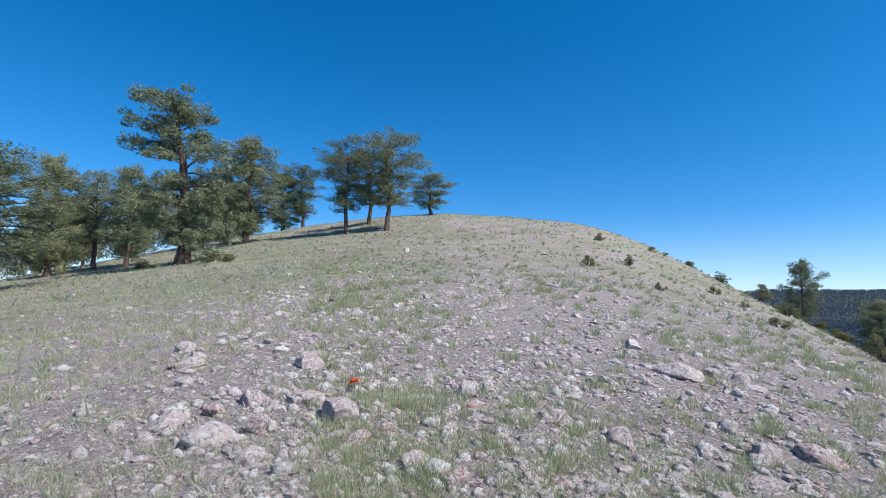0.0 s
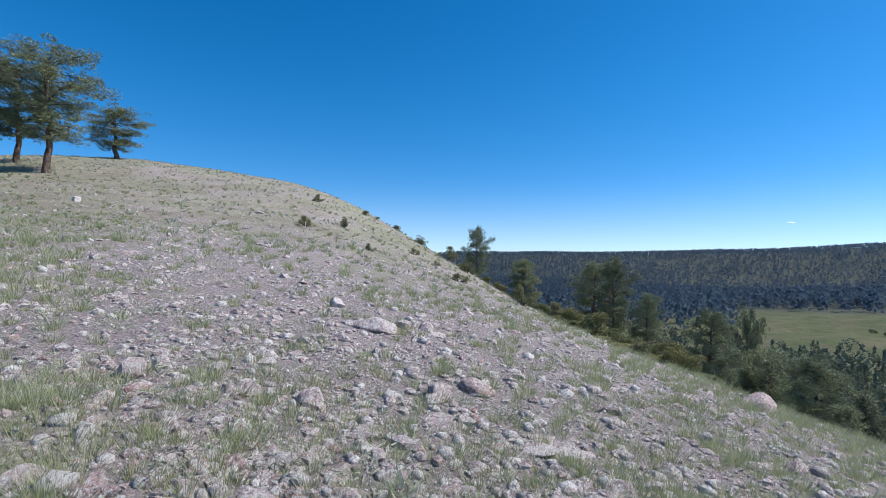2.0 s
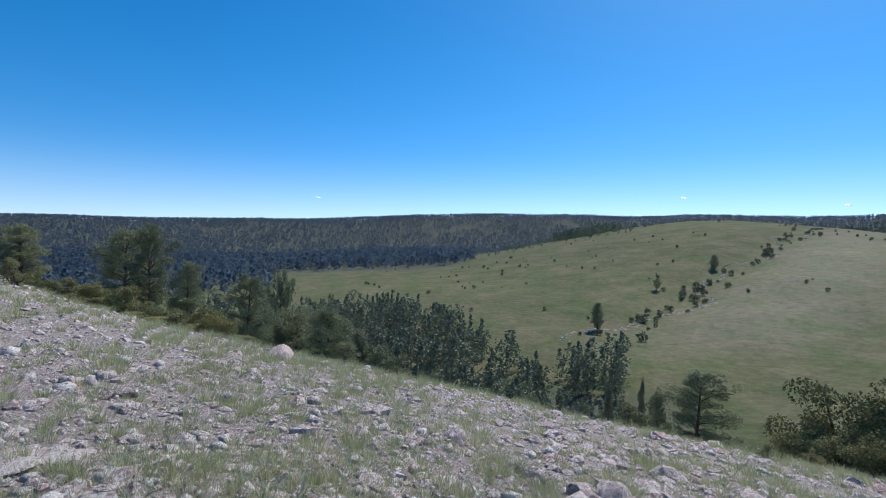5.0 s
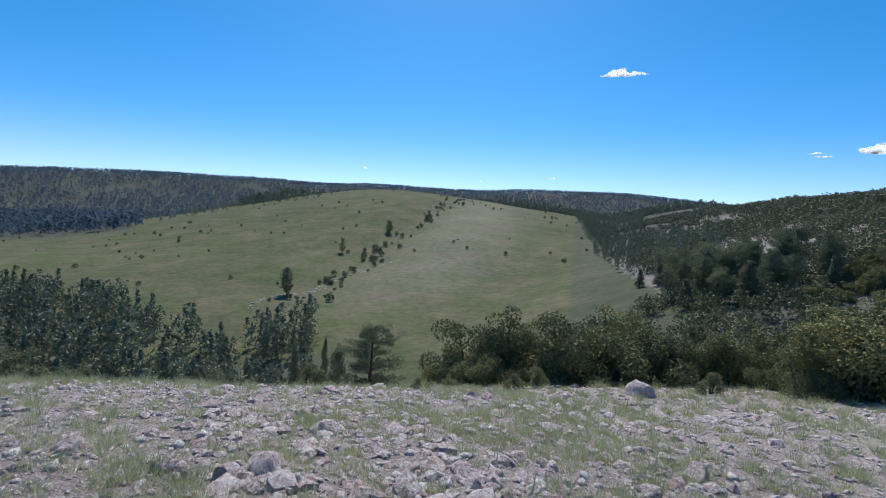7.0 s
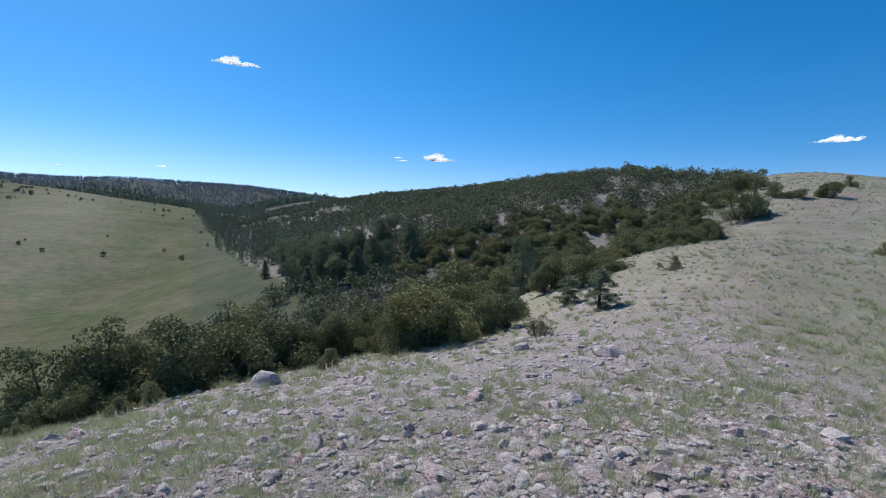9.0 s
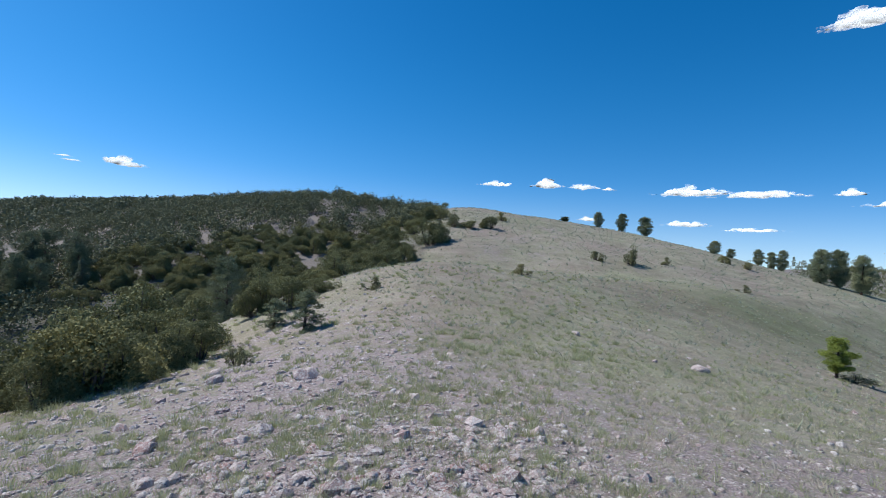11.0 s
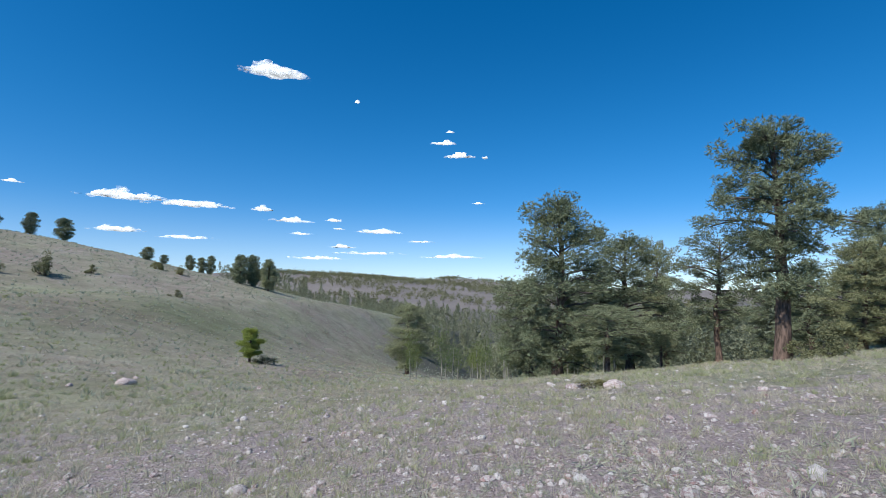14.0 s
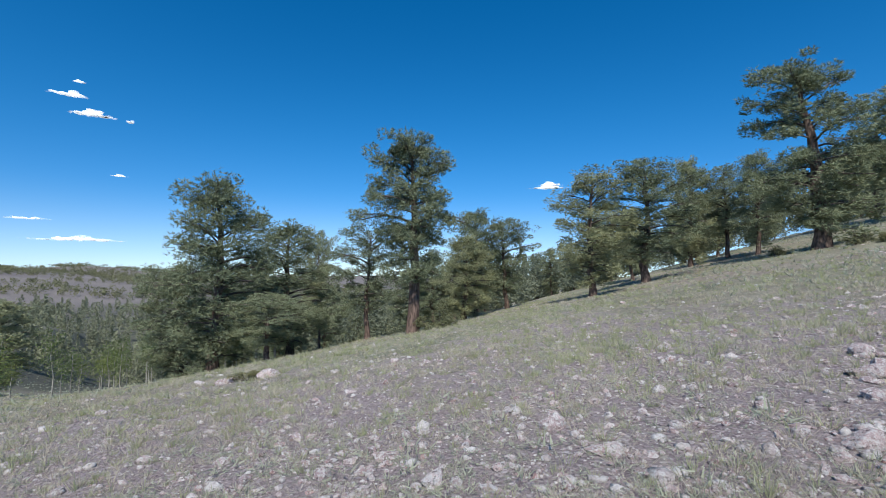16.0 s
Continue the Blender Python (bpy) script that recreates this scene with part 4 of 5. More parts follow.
# junipers over the slope of the southern spur
def spur_edge(x, y):
    """Metres east of the line where the junipers give way to the stony crest."""
    return x - 1.5 - 0.19 * (y + 15) + 0.12 * np.maximum(-y - 45, 0)


x, y, g = scatter(22000, 60, 460, 134, 194, 102)
zl, dens = land(x, y), vnoise(x / 7, y / 7, 32) * 0.6 + vnoise(x / 25, y / 25, 42) * 0.4
right = meadow_side(x, y) < -3
az = np.degrees(np.arctan2(x, y)) % 360
keep = (right | (x < 60)) & (zl > -30) & (dens > 0.46 - 0.32 * ease(146, 172, az)) & (spur_edge(x, y) > 0) & ((np.hypot(x, y) > 100) | (az < 158))
x, y = x[keep], y[keep]
w = g.uniform(1.8, 4.3, len(x))
h = w * g.uniform(0.7, 1.05, len(x))
n = np.hypot(x, y) < 190
stuff("slope_junipers", far_bushes(x[n], y[n], w[n], h[n], g, 120, 0.095), M_JUNIPER, "dark junipers scattered densely over the southern slope", "forest")
stuff("far_slope_junipers", far_bushes(x[~n], y[~n], w[~n], h[~n], g, 26, 0.2), M_JUNIPER, "dark junipers along the far part of the southern slope", "forest")

# single low shrubs beside the western pines, the sapling and the path
for i, row in enumerate([(-24.9, 10.3, 1.5, 2.5), (-12.2, 0.4, 0.28, 0.8), (-31.2, -21.9, 0.5, 2.2), (-18.6, 38.4, 0.8, 3.0), (-16.9, 37.6, 0.7, 2.0), (-23.6, 38.0, 0.7, 2.2)]):
    bush(SHR, i, row, "low shrubs in the grass")

# conifers on the lower part of the southern slope and along the valley head
x, y, g = scatter(10000, 88, 700, 130, 168, 103)
right = meadow_side(x, y) < 2
keep = right & ((land(x, y) < -3 - 0.018 * np.hypot(x, y)) | ((np.hypot(x, y) > 320) & (x > -0.80 * y))) & ((vnoise(x / 30, y / 30, 33) > 0.3) | (meadow_side(x, y) > -14))
x, y = x[keep][:1700], y[keep][:1700]
near = np.argsort(np.hypot(x, y))
for i, q in enumerate(near[:60]):
    h = float(g.uniform(4.0, 8.5))
    proto = FIRS[i % 3] if i % 4 == 0 else KINDS[i % 4]
    tree(proto, (x[q], y[q], h, h * g.uniform(0.38, 0.52)), float(g.uniform(0, 360)), "conifers beside the meadow", "dark green conifer at the foot of the wooded slope")
x, y = x[near[60:]], y[near[60:]]
h = g.uniform(4, 8, len(x))
stuff("slope_conifers", far_conifers(x, y, h, h * g.uniform(0.34, 0.5, len(x)), g, 140, 0.062), M_SPRUCE, "dark conifers on the lower slope beside the meadow", "forest")

# woods behind the meadow hill and over the mesa
x, y, g = scatter(5200, 625, 980, 96, 152, 104)
keep = (np.hypot(x - 600, y + 240) > 70 + 120 * vnoise(x / 60, y / 60, 34)) & ((x - 600) * 0.9 - (y + 240) * 0.4 > -30)
x, y = x[keep], y[keep]
h = g.uniform(8, 14, len(x))
stuff("meadow_edge_conifers", far_conifers(x, y, h, h * g.uniform(0.35, 0.5, len(x)), g, 20, 0.21), M_SPRUCE, "dark conifer wood behind the meadow hill", "forest")
x, y, g = scatter(34000, 820, 1760, 28, 165, 105)
h = g.uniform(8, 12, len(x))
keep = (vnoise(x / 70, y / 70, 35) + 0.6 * vnoise(x / 25, y / 25, 36)) > 0.34
x, y, h = x[keep], y[keep], h[keep]
stuff("mesa_forest", far_conifers(x, y, h, h * g.uniform(0.4, 0.6, len(x)), g, 10, 0.25), M_MESA, "conifer forest covering the distant mesa, its blue a painted haze", "forest")

x, y, g = scatter(4200, 290, 900, 36, 87, 114)
keep = (land(x, y) < -14) & ~((np.degrees(np.arctan2(x, y)) > 64) & (np.hypot(x, y) < 490))
x, y = x[keep], y[keep]
h = g.uniform(8, 14, len(x))
stuff("lower_mesa_forest", far_conifers(x, y, h, h * g.uniform(0.4, 0.6, len(x)), g, 16, 0.24), M_MESA, "conifer forest at the foot of the mesa, its blue a painted haze", "forest")

# shrubs dotted over the meadow hill
x, y, g = scatter(420, 170, 640, 74, 136, 106)
keep = (meadow_at(x, y) > 0.5) & (vnoise(x / 50, y / 50, 37) > 0.35)
x, y = x[keep][:190], y[keep][:190]
w = g.uniform(0.9, 2.9, len(x))
stuff("meadow_shrubs", far_bushes(x, y, w, w * 0.8, g, 100, 0.18), M_JUNIPER, "dark shrubs dotted over the green meadow", "shrubs")
# small trees along the skyline of the meadow
x, y, g = scatter(240, 520, 660, 72, 108, 107)
w = g.uniform(2.5, 5, len(x))
stuff("skyline_shrubs", far_bushes(x[:90], y[:90], w[:90], w[:90] * 1.2, g, 40, 0.22), M_SPRUCE, "small dark trees along the top of the meadow", "shrubs")

# trees strung along the crest of the meadow
g = np.random.default_rng(116)
tx, ty = [], []
for b in np.arange(61, 104, 0.11):
    if vnoise(b / 2.2, 3.3, 64) + 0.5 * vnoise(b / 0.5, 8.1, 65) < 0.72:
        continue
    a, rr = radians(b + g.normal(0, 0.06)), np.linspace(240, 660, 140)
    px, py = rr * math.sin(a), rr * math.cos(a)
    top = rr[np.argmax((ground_z(px, py) - 1.6) / rr - 9.0 * (meadow_at(px, py) < 0.5))] - 110 * g.uniform() ** 2
    tx.append(top * math.sin(a))
    ty.append(top * math.cos(a))
tx, ty = np.array(tx), np.array(ty)
h = g.uniform(3.0, 9.0, len(tx))
stuff("crest_trees", far_conifers(tx, ty, h, h * g.uniform(0.6, 1.0, len(tx)), g, 70, 0.10), M_SPRUCE, "small dark trees strung along the meadow crest", "trees")

# the gully in the meadow: pale boulders, shrubs and four pines
g = np.random.default_rng(108)
u = g.uniform(0.02, 0.85, 520) ** 1.1
wander = 5 * np.sin(u * 21) + 3 * np.sin(u * 47)
gx, gy = 150 + 350 * u + wander + g.normal(0, 0.9, 520), -20 - 280 * u + wander + g.normal(0, 0.9, 520)
stuff("gully_boulders", rubble(gx, gy, g.uniform(0.4, 1.3, 520), g, 0.5), M_PALE, "pale boulders lying along the dry gully", "boulders")
u = g.uniform(0.0, 0.9, 70)
gx, gy = 150 + 350 * u + g.normal(4, 5, 70), -20 - 280 * u + g.normal(-4, 5, 70)
w = g.uniform(1.5, 4, 70)
stuff("gully_shrubs", far_bushes(gx, gy, w, w * 0.85, g, 110, 0.17), M_JUNIPER, "dark shrubs growing along the dry gully", "shrubs")
for i, row in enumerate(PINES_GULLY):
    tree(KINDS[i % 3], row, 70 * i, "pines along the gully", "")

# western valley woods, skyline pines and the pale hills with sparse junipers
x, y, g = scatter(4600, 62, 330, 234, 300, 109)
zl = land(x, y)
keep = (zl < -9 - 0.02 * np.hypot(x, y)) & (vnoise(x / 22, y / 22, 38) > 0.22) & ~((np.hypot(x + 66, y + 22) < 34) & (y < 2)) & ~((np.degrees(np.arctan2(x, y)) % 360 < 259) & (np.hypot(x, y) < 112))
x, y = x[keep][:1150], y[keep][:1150]
h = g.uniform(5, 10.5, len(x))
stuff("valley_pines", far_conifers(x, y, h, h * g.uniform(0.4, 0.6, len(x)), g, 200, 0.055), M_SPRUCE, "green pine wood in the western valley", "forest")
x, y, g = scatter(130, 138, 185, 230.5, 250, 110)
h = g.uniform(3, 6.5, len(x))
stuff("skyline_pines", far_conifers(x, y, h, h * 0.6, g, 200, 0.06), M_SPRUCE, "green pines along the shoulder of the southern hill", "forest")
x, y, g = scatter(11000, 260, 1000, 232, 292, 111)
keep = vnoise(x / 45, y / 45, 39) > 0.36
x, y = x[keep][:7000], y[keep][:7000]
w = g.uniform(2.5, 5.5, len(x))
stuff("hill_junipers", far_bushes(x, y, w, w * g.uniform(0.8, 1.5, len(x)), g, 30, 0.2), M_JUNIPER, "dark junipers scattered over the pale western hills", "forest")

# the northern wood above the western slope
x, y, g = scatter(2600, 48, 150, 268, 338, 112)
zl = land(x, y)
keep = (x < -33) & (vnoise(x / 12, y / 12, 40) > 0.27)
x, y = x[keep], y[keep]
for i in range(min(70, len(x))):
    h = float(g.uniform(6.5, 11.5))
    tree(KINDS[i % 3], (x[i], y[i], h, h * g.uniform(0.42, 0.6)), float(g.uniform(0, 360)), "pines in the northern wood")
far = np.hypot(x, y) > 76
far[:70] = False
x, y = x[far][:550], y[far][:550]
h = g.uniform(6, 11, len(x))
stuff("wood_pines", far_conifers(x, y, h, h * g.uniform(0.42, 0.6, len(x)), g, 260, 0.042), M_SPRUCE, "green pine wood behind the western slope", "forest")

# young aspens with pale stems at the foot of the western slope
def aspen(seed):
    g = np.random.default_rng(seed)
    ob = new("aspen_sapling")
    p = np.array([[0, 0, -0.2], [0.02, 0, 0.9], [0.06, 0.03, 1.9], [0.05, 0.08, 2.9]]) + np.r_[np.zeros((1, 3)), g.normal(0, 0.04, (3, 3)) * [1, 1, 0]]
    part("stem", mesh_from("stem", *tube(p, [0.04, 0.033, 0.022, 0.008], 6), M_ASPEN_BARK, True), ob)
    c = p[2] + g.normal(0, 1, (420, 3)) * [0.28, 0.28, 0.55] + [0, 0, 0.25]
    part("crown", mesh_from("crown", *leaves(c, unit(g.normal(size=(420, 3))), np.full(420, 0.10), np.full(420, 0.035), 0.5, g), M_ASPEN), ob)
    return tagged(ob, "slender young aspen with a pale bare stem", "aspen tree")


ASPENS = [aspen(s) for s in (121, 122, 123)]
g = np.random.default_rng(124)
for i in range(34):
    b, r = g.uniform(251, 276), g.uniform(37, 50)
    put(ASPENS[i % 3], *spot(b, r), g.uniform(0.9, 1.3), g.uniform(0.75, 1.35), g.uniform(0, 360), 0, "", "young aspens at the wood's edge")

# junipers on the near side of the spur, close enough to tell apart
x, y, g = scatter(1500, 36, 108, 157, 194, 113)
az, r = np.degrees(np.arctan2(x, y)) % 360, np.hypot(x, y)
keep = (spur_edge(x, y) > 0.5) & ~((az > 167) & (az < 176) & (r < 52)) & (vnoise(x / 7, y / 7, 41) > 0.14)
x, y = x[keep], y[keep]
for i in range(min(330, len(x))):
    w = float(g.uniform(2.0, 4.6))
    bush(JUN, i, (x[i], y[i], w * g.uniform(0.55, 0.85), w), "junipers on the southern spur", "rounded dark green juniper on the wooded spur")


# ---- clouds ----
def cloud(bearing, height, wide, thick, seed):
    g = np.random.default_rng(seed)
    dist = 4300
    W, T = dist * math.tan(radians(wide)) / 2, dist * math.tan(radians(thick)) / 2
    n = int(28 + 22 * min(4, wide))
    u = np.clip(g.normal(0, 0.45, n), -1, 1)
    crest = (1 - u * u) * (0.5 + 0.3 * np.sin(u * 6 + g.uniform(0, 6)) + 0.2 * np.sin(u * 15 + g.uniform(0, 6)))
    v = -0.55 + 1.45 * g.uniform(0, 1, n) ** 1.3 * np.clip(crest, 0.08, 1)
    size = T * g.uniform(0.2, 0.5, n) * (0.4 + 0.6 * (1 - np.abs(u)))
    bm = bmesh.new()
    bmesh.ops.create_icosphere(bm, subdivisions=1, radius=1)
    bv = np.array([p.co for p in bm.verts])
    bf = np.array([[q.index for q in f.verts] for f in bm.faces])
    bm.free()
    pts = bv[None] * (1 + g.normal(0, 0.06, (n, len(bv), 1))) * size[:, None, None] * np.array([2.0, 1.4, 0.75])
    pts = pts + np.stack([u * W, g.normal(0, 0.25, n) * T, v * T], -1)[:, None]
    f = (bf[None] + (np.arange(n) * len(bv))[:, None, None]).reshape(-1, 3)
    ob = new("cloud", mesh_from("cloud", pts.reshape(-1, 3), f, M_CLOUD, True))
    a = radians(bearing)
    ob.matrix_basis = pose(dist * math.sin(a), dist * math.cos(a), 1.6 + dist * math.tan(radians(height)), 0, 0, -bearing)
    return tagged(ob, "small white fair-weather cloud in a clear sky", "cloud", "clouds", "structure")


for i, row in enumerate(CLOUDS_A + CLOUDS_B):
    cloud(*row, 500 + i)


# ---- stones ----
def stone_mesh(seed, sub=3):
    """An angular, worn stone one metre wide: a ball cut by planes and roughened."""
    g = np.random.default_rng(seed)
    bm = bmesh.new()
    bmesh.ops.create_icosphere(bm, subdivisions=sub, radius=0.5)
    v = np.array([p.co for p in bm.verts])
    for k in range(10):
        n = unit(g.normal(size=3) * [1, 1, 0.8])
        cut = g.uniform(0.26, 0.44)
        v -= n * np.maximum(v @ n - cut, 0)[:, None] * 0.92
    for f in (5, 9, 15, 24):
        v = v * (1 + 0.42 / f * np.sin(v @ g.normal(0, f, 3) + g.uniform(0, 6)) * np.sin(v @ g.normal(0, f, 3) + g.uniform(0, 6)))[:, None]
    v = v * (1 + g.normal(0, 0.012, (len(v), 1)))
    v /= np.abs(v[:, :2]).max() * 2
    v[:, 2] /= np.abs(v[:, 2]).max() * 2
    for p, c in zip(bm.verts, v):
        p.co = c
    me = bpy.data.meshes.new("stone")
    bm.to_mesh(me)
    bm.free()
    me.polygons.foreach_set("use_smooth", np.full(len(me.polygons), True))
    me.set_sharp_from_angle(angle=radians(34))
    me.materials.append(M_ROCK)
    return me


STONE_MESHES = [stone_mesh(s) for s in range(200, 214)]
sg = np.random.default_rng(77)


def stone(x, y, h, w, label, group):
    ob = new("stone", STONE_MESHES[int(sg.integers(len(STONE_MESHES)))])
    h, w = 0.8 * h, 1.06 * w
    deep = 0.55 * h + 0.02
    z = float(ground_z(x, y)) + h - (h + deep) / 2
    ob.matrix_basis = pose(x, y, z, sg.normal(0, 7), sg.normal(0, 7), sg.uniform(0, 360)) @ Matrix.Diagonal((w, w * sg.uniform(0.7, 1.0), h + deep, 1))
    return tagged(ob, label, "stone", group)


for rows, side in ((STONES_NORTH, "northern"), (STONES_EAST, "eastern"), (STONES_SOUTH, "southern"), (STONES_WEST, "western"), (STONES_NEAR, "western")):
    for x, y, h, w in rows:
        kind = "large lichen-spotted lava boulder" if w > 0.4 else "weathered grey-pink lava stone"
        stone(x, y, h, w, f"{kind} half sunk in the {side} gravel slope", "larger stones on the slope")
# more stones of a hand's size or two, singly
x, y, g = scatter(900, 2.6, 11, -20, 205, 301, 0.5)
for i in range(290):
    w = float(g.uniform(0.07, 0.24))
    stone(x[i], y[i], w * g.uniform(0.28, 0.5), w, "weathered grey-pink lava stone lying on gravel", "loose stones on the slope")


def stony(x, y):
    """How stony the ground is, 0 to 1: most along the crest and its eastern side, least in the western grass."""
    az, r = np.degrees(np.arctan2(x, y)) % 360, np.hypot(x, y)
    s = ease(-7.0, -0.5, x + 3 * (vnoise(x / 2.5, y / 2.5, 51) - 0.5))
    s = np.maximum(s, (0.34 + 0.4 * ease(-2.5, 1.5, x)) * (1 - ease(5, 14, r)))
    s = s * (1 - 0.15 * ((az > 60) & (az < 200)))
    s = s * (0.4 + 1.1 * vnoise(x / 1.6, y / 1.6, 52) * vnoise(x / 6, y / 6, 53) * 1.6)
    return np.clip(s, 0.03, 1)


x, y, g = scatter(92000, 1.9, 50, 0, 360, 302, 0.5)
keep = g.uniform(size=len(x)) < stony(x, y)
x, y = x[keep], y[keep]
r = np.hypot(x, y)
size = np.clip(np.exp(g.normal(0, 0.6, len(x))) * (0.032 + 0.0019 * r), 0.016, 0.26)
close = (r < 8) & (size > 0.035)
stuff("loose_rubble", rubble(x[close], y[close], size[close], g, 0.68), M_ROCK, "loose grey-pink rubble strewn over the stony slope", "rubble")
stuff("slope_rubble", rubble(x[~close], y[~close], size[~close], g, 0.6, False), M_ROCK, "grey-pink rubble spread over the open hillside", "rubble")
x, y, g = scatter(9000, 13, 85, -28, 172, 304)
keep = g.uniform(size=len(x)) < 0.35 + 0.9 * vnoise(x / 4, y / 4, 54) * (1 - 0.6 * ease(30, 80, np.hypot(x, y)))
x, y = x[keep], y[keep]
stuff("scattered_stones", rubble(x, y, np.clip(np.exp(g.normal(-2.2, 0.5, len(x))), 0.05, 0.5), g), M_ROCK, "pale stones scattered up the grassy hillside", "rubble")
x, y, g = scatter(5200, 0.1, 2.7, 0, 360, 305)
stuff("trodden_rubble", rubble(x, y, np.clip(np.exp(g.normal(-2.95, 0.55, len(x))), 0.02, 0.2), g, 0.6, False), M_CHIP, "small rubble trodden into the gravel underfoot", "rubble")
x, y, g = scatter(9000, 1.8, 24, 0, 360, 306, 0.5)
keep = g.uniform(size=len(x)) < 0.12 + 0.9 * stony(x, y)
x, y = x[keep], y[keep]
stuff("half_buried_stones", rubble(x, y, np.clip(np.exp(g.normal(-2.45, 0.35, len(x))), 0.045, 0.2), g, 0.75), M_CHIP, "pale rounded stones half buried in pink gravel", "rubble", True)
x, y, g = scatter(2600, 3.0, 26, 95, 205, 307, 0.5)
keep = (x > -3.5 + 2 * vnoise(x / 2, y / 2, 55)) & (vnoise(x / 1.8, y / 1.8, 56) > 0.3)
x, y = x[keep], y[keep]
stuff("crest_stones", rubble(x, y, np.clip(np.exp(g.normal(-2.0, 0.4, len(x))), 0.07, 0.36), g, 0.6), M_ROCK, "weathered grey-pink stones crowding the stony crest", "rubble")
x, y, g = scatter(28000, 2.2, 14, 0, 360, 303, 0.5)
keep = g.uniform(size=len(x)) < 0.3 + 0.7 * stony(x, y)
x, y = x[keep], y[keep]
stuff("pale_pebbles", rubble(x, y, g.uniform(0.012, 0.03, len(x)) * (0.8 + 0.12 * np.hypot(x, y)), g, 0.6, False), M_CHIP, "small pale pebbles among the gravel", "pebbles")


# ---- grasses and low plants ----
def grass_tufts(x, y, h, blades, width, lean, g, spread=0.16):
    n = len(x)
    base = np.stack([x, y, ground_z(x, y) - 0.01], -1)
    d = g.normal(size=(n, blades, 2))
    foot = base[:, None] + np.concatenate([d * h[:, None, None] * spread, np.zeros((n, blades, 1))], -1)
    tip = np.concatenate([d * lean + g.normal(0, 0.12, (n, blades, 2)), np.ones((n, blades, 1))], -1) * (h[:, None] * g.uniform(0.55, 1.1, (n, blades)))[..., None]
    s = unit(np.cross(tip, g.normal(size=(n, blades, 3)))) * width[:, None, None]
    v = np.stack([foot - s, foot + s, foot + tip], 2).reshape(-1, 3)
    return v, np.arange(len(v)).reshape(-1, 3)


def grassy(x, y):
    return cover(x, y)[0]


# pale green bunch grass between the stones
x, y, g = scatter(22000, 2.6, 60, -15, 215, 311, 0.5)
keep = g.uniform(size=len(x)) < (0.10 + 0.75 * vnoise(x / 2.2, y / 2.2, 61) ** 2) * (0.5 + 0.6 * ease(25, 70, np.degrees(np.arctan2(x, y)) % 360) + 0.4 * ease(12, 22, np.hypot(x, y)) * (np.degrees(np.arctan2(x, y)) > 30)) * (1 - 0.35 * (ease(150, 185, np.degrees(np.arctan2(x, y)) % 360) * (y < 0)))
x, y = x[keep], y[keep]
r = np.hypot(x, y)
h = g.uniform(0.08, 0.21, len(x)) * (0.85 + 0.4 * ease(4, 16, r))
stuff("bunch_grass", grass_tufts(x, y, h, 54, 0.0010 + 0.00036 * r, 0.34, g, 0.26), M_GRASS, "pale yellow-green bunch grass between the stones", "grass")
# western meadow grass, shorter and finer
x, y, g = scatter(42000, 2.0, 70, 178, 372, 312, 0.5)
west = ease(1.5, -5.0, x + 3 * (vnoise(x / 2.5, y / 2.5, 51) - 0.5))
keep = g.uniform(size=len(x)) < (0.10 + 0.9 * west) * (0.15 + 1.1 * vnoise(x / 1.7, y / 1.7, 62)) * (0.35 + 0.65 * ease(4, 10, np.hypot(x, y)))
x, y = x[keep], y[keep]
r = np.hypot(x, y)
h = g.uniform(0.06, 0.17, len(x)) * (1 + 0.25 * ease(6, 25, r))
half = g.uniform(size=len(x)) < 0.3 + 0.5 * vnoise(x / 3, y / 3, 66)
stuff("meadow_grass", grass_tufts(x[~half], y[~half], h[~half], 22, 0.0009 + 0.00032 * r[~half], 0.38, g), M_GRASS, "short green grass over the western slope", "grass")
stuff("dry_grass", grass_tufts(x[half], y[half], h[half] * 0.9, 16, 0.0009 + 0.00028 * r[half], 0.5, g), M_DRY, "dry straw-coloured grass over the western slope", "grass")
# dry stalks on the crest
x, y, g = scatter(9000, 2.0, 50, 0, 360, 313, 0.5)
r = np.hypot(x, y)
stuff("dry_stalks", grass_tufts(x, y, g.uniform(0.04, 0.12, len(x)), 9, 0.0008 + 0.00022 * r, 0.9, g), M_DRY, "thin dry grass stalks over the gravel", "grass")


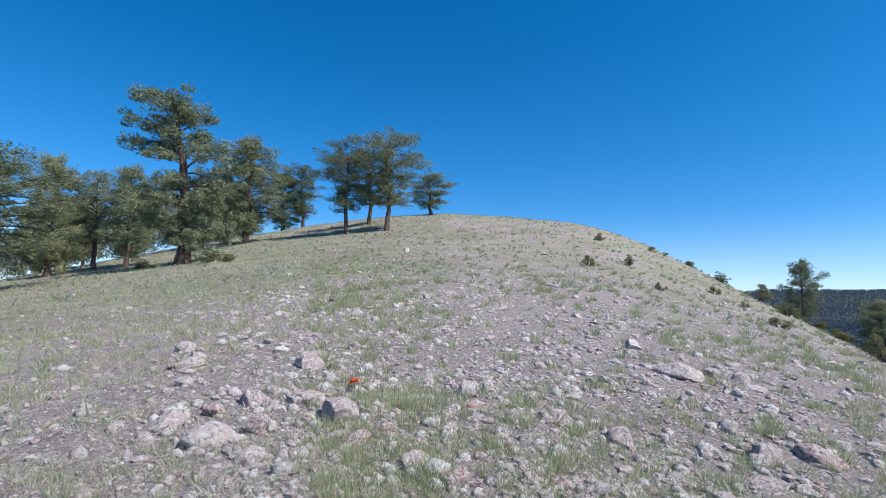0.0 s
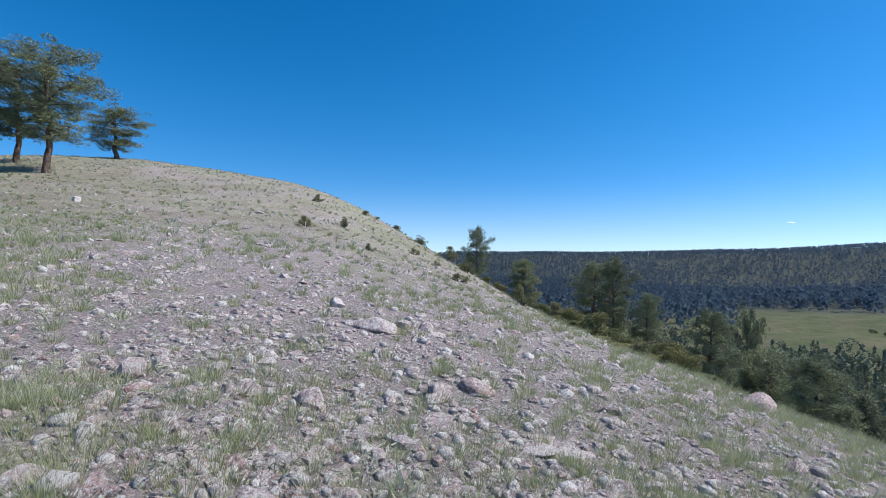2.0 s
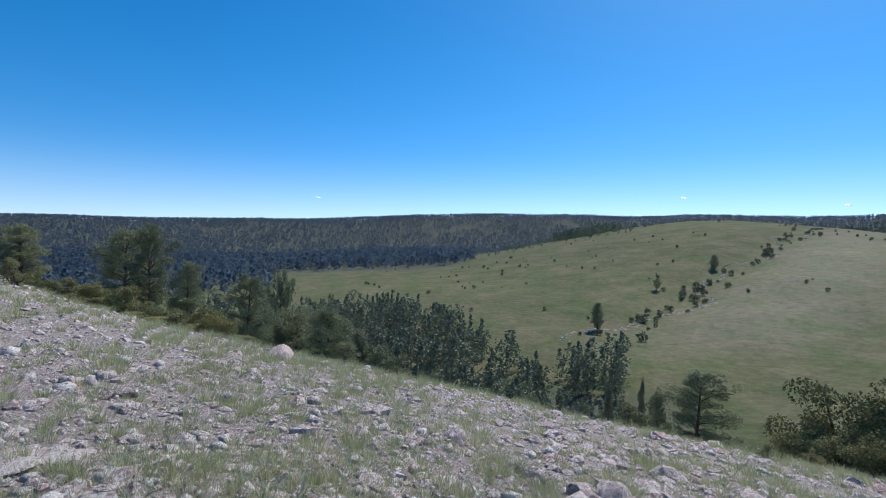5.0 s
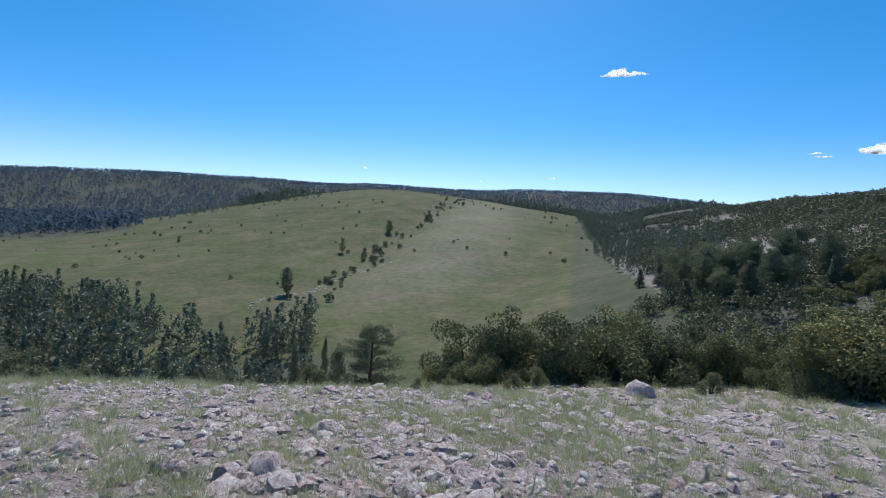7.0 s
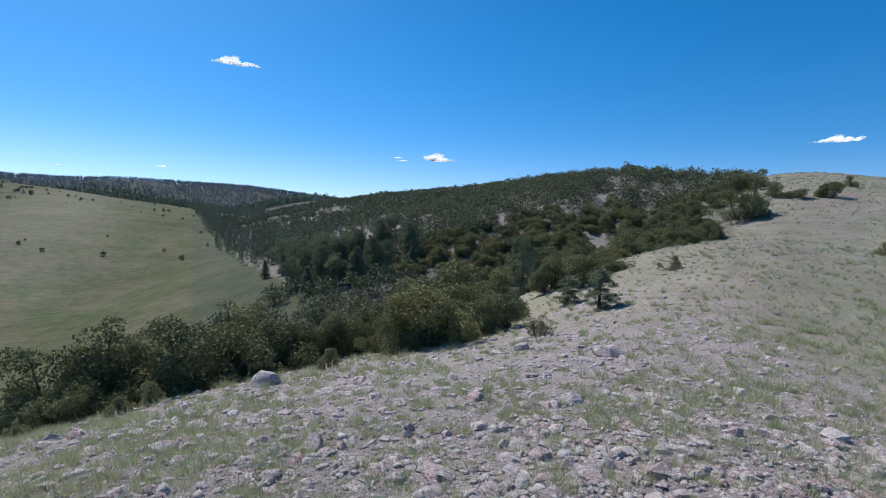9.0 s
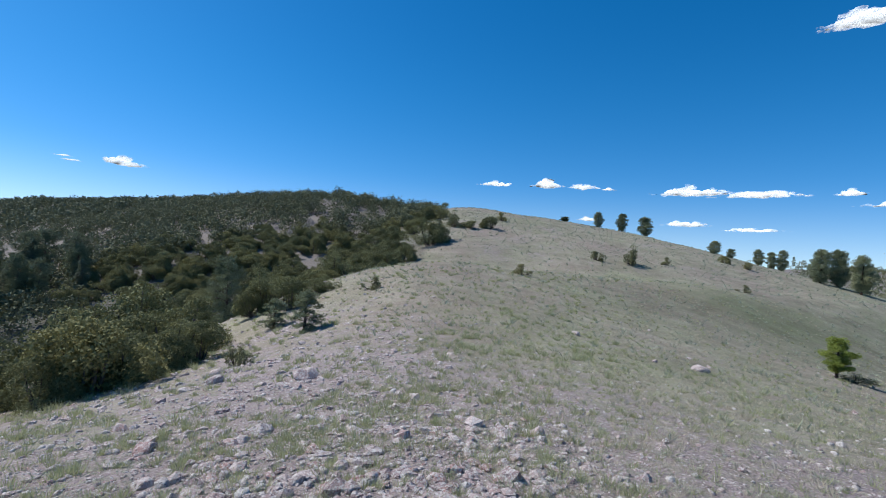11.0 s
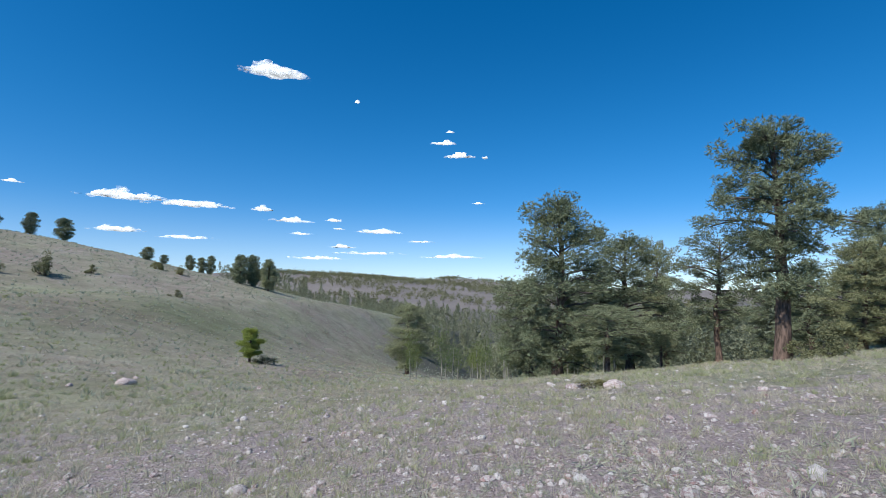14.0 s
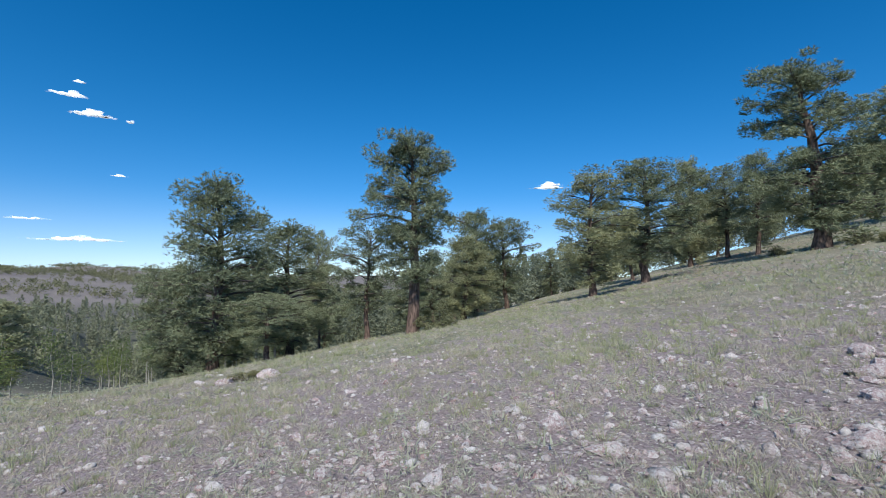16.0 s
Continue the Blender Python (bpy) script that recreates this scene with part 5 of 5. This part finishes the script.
# coarse tufts over both hills, seen from afar
for name, b0, b1, seed, words in (("northern_tufts", -42, 34, 315, "northern"), ("southern_tufts", 184, 266, 316, "southern")):
    x, y, g = scatter(6500, 16, 140, b0, b1, seed)
    x, y, r = x[np.hypot(x, y) > 16], y[np.hypot(x, y) > 16], np.hypot(x, y)
    stuff(name, grass_tufts(x, y, g.uniform(0.10, 0.30, len(x)), 7, 0.010 + 0.0006 * r, 0.5, g), M_SAGE, f"grey-green grass tufts dotted over the {words} hill", "grass")


def cushions(x, y, w, k, g):
    n = len(x)
    d = unit(g.normal(size=(n, k, 3)) * [1, 1, 0.6] + [0, 0, 0.5])
    c = d * (w[:, None] * 0.5 * g.uniform(0.3, 1, (n, k)))[..., None] * [1, 1, 0.6] + np.stack([x, y, ground_z(x, y)], -1)[:, None]
    L = np.repeat(w * 0.22 + 0.012, k)
    return leaves(c.reshape(-1, 3), d.reshape(-1, 3), L, L * 0.085, 0.6, g, 2.0)


x, y, g = scatter(16000, 2.2, 30, 0, 360, 314, 0.5)
keep = vnoise(x / 1.3, y / 1.3, 63) > 0.33
x, y = x[keep], y[keep]
stuff("grey_sagebrush", cushions(x, y, np.exp(g.normal(-2.25, 0.5, len(x))), 24, g), M_SAGE, "low grey-green sage cushions among the stones", "low plants")


# ---- a small clump of orange wild flowers ----
def flower_clump(x, y):
    g = np.random.default_rng(91)
    z = float(ground_z(x, y))
    c = g.normal(0, 0.025, (60, 3)) * [1, 1, 0.5] + [x, y, z + 0.10]
    petals = leaves(c, unit(g.normal(size=(60, 3)) + [0, 0, 1]), np.full(60, 0.035), np.full(60, 0.010), 0.5, g)
    stems = [tube(np.array([[x + dx * 0.3, y + dy * 0.3, z - 0.01], [x + dx, y + dy, z + 0.10]]), [0.003, 0.002], 4) for dx, dy in g.normal(0, 0.02, (9, 2))]
    ob = new("wild_flower")
    part("stem", mesh_from("stem", *join(stems), M_SAGE), ob)
    part("blossom", mesh_from("blossom", *petals, M_FLOWER), ob, "bright orange-red petals")
    return tagged(ob, "small clump of orange-red wild flowers between stones", "flower")


flower_clump(*FLOWER)
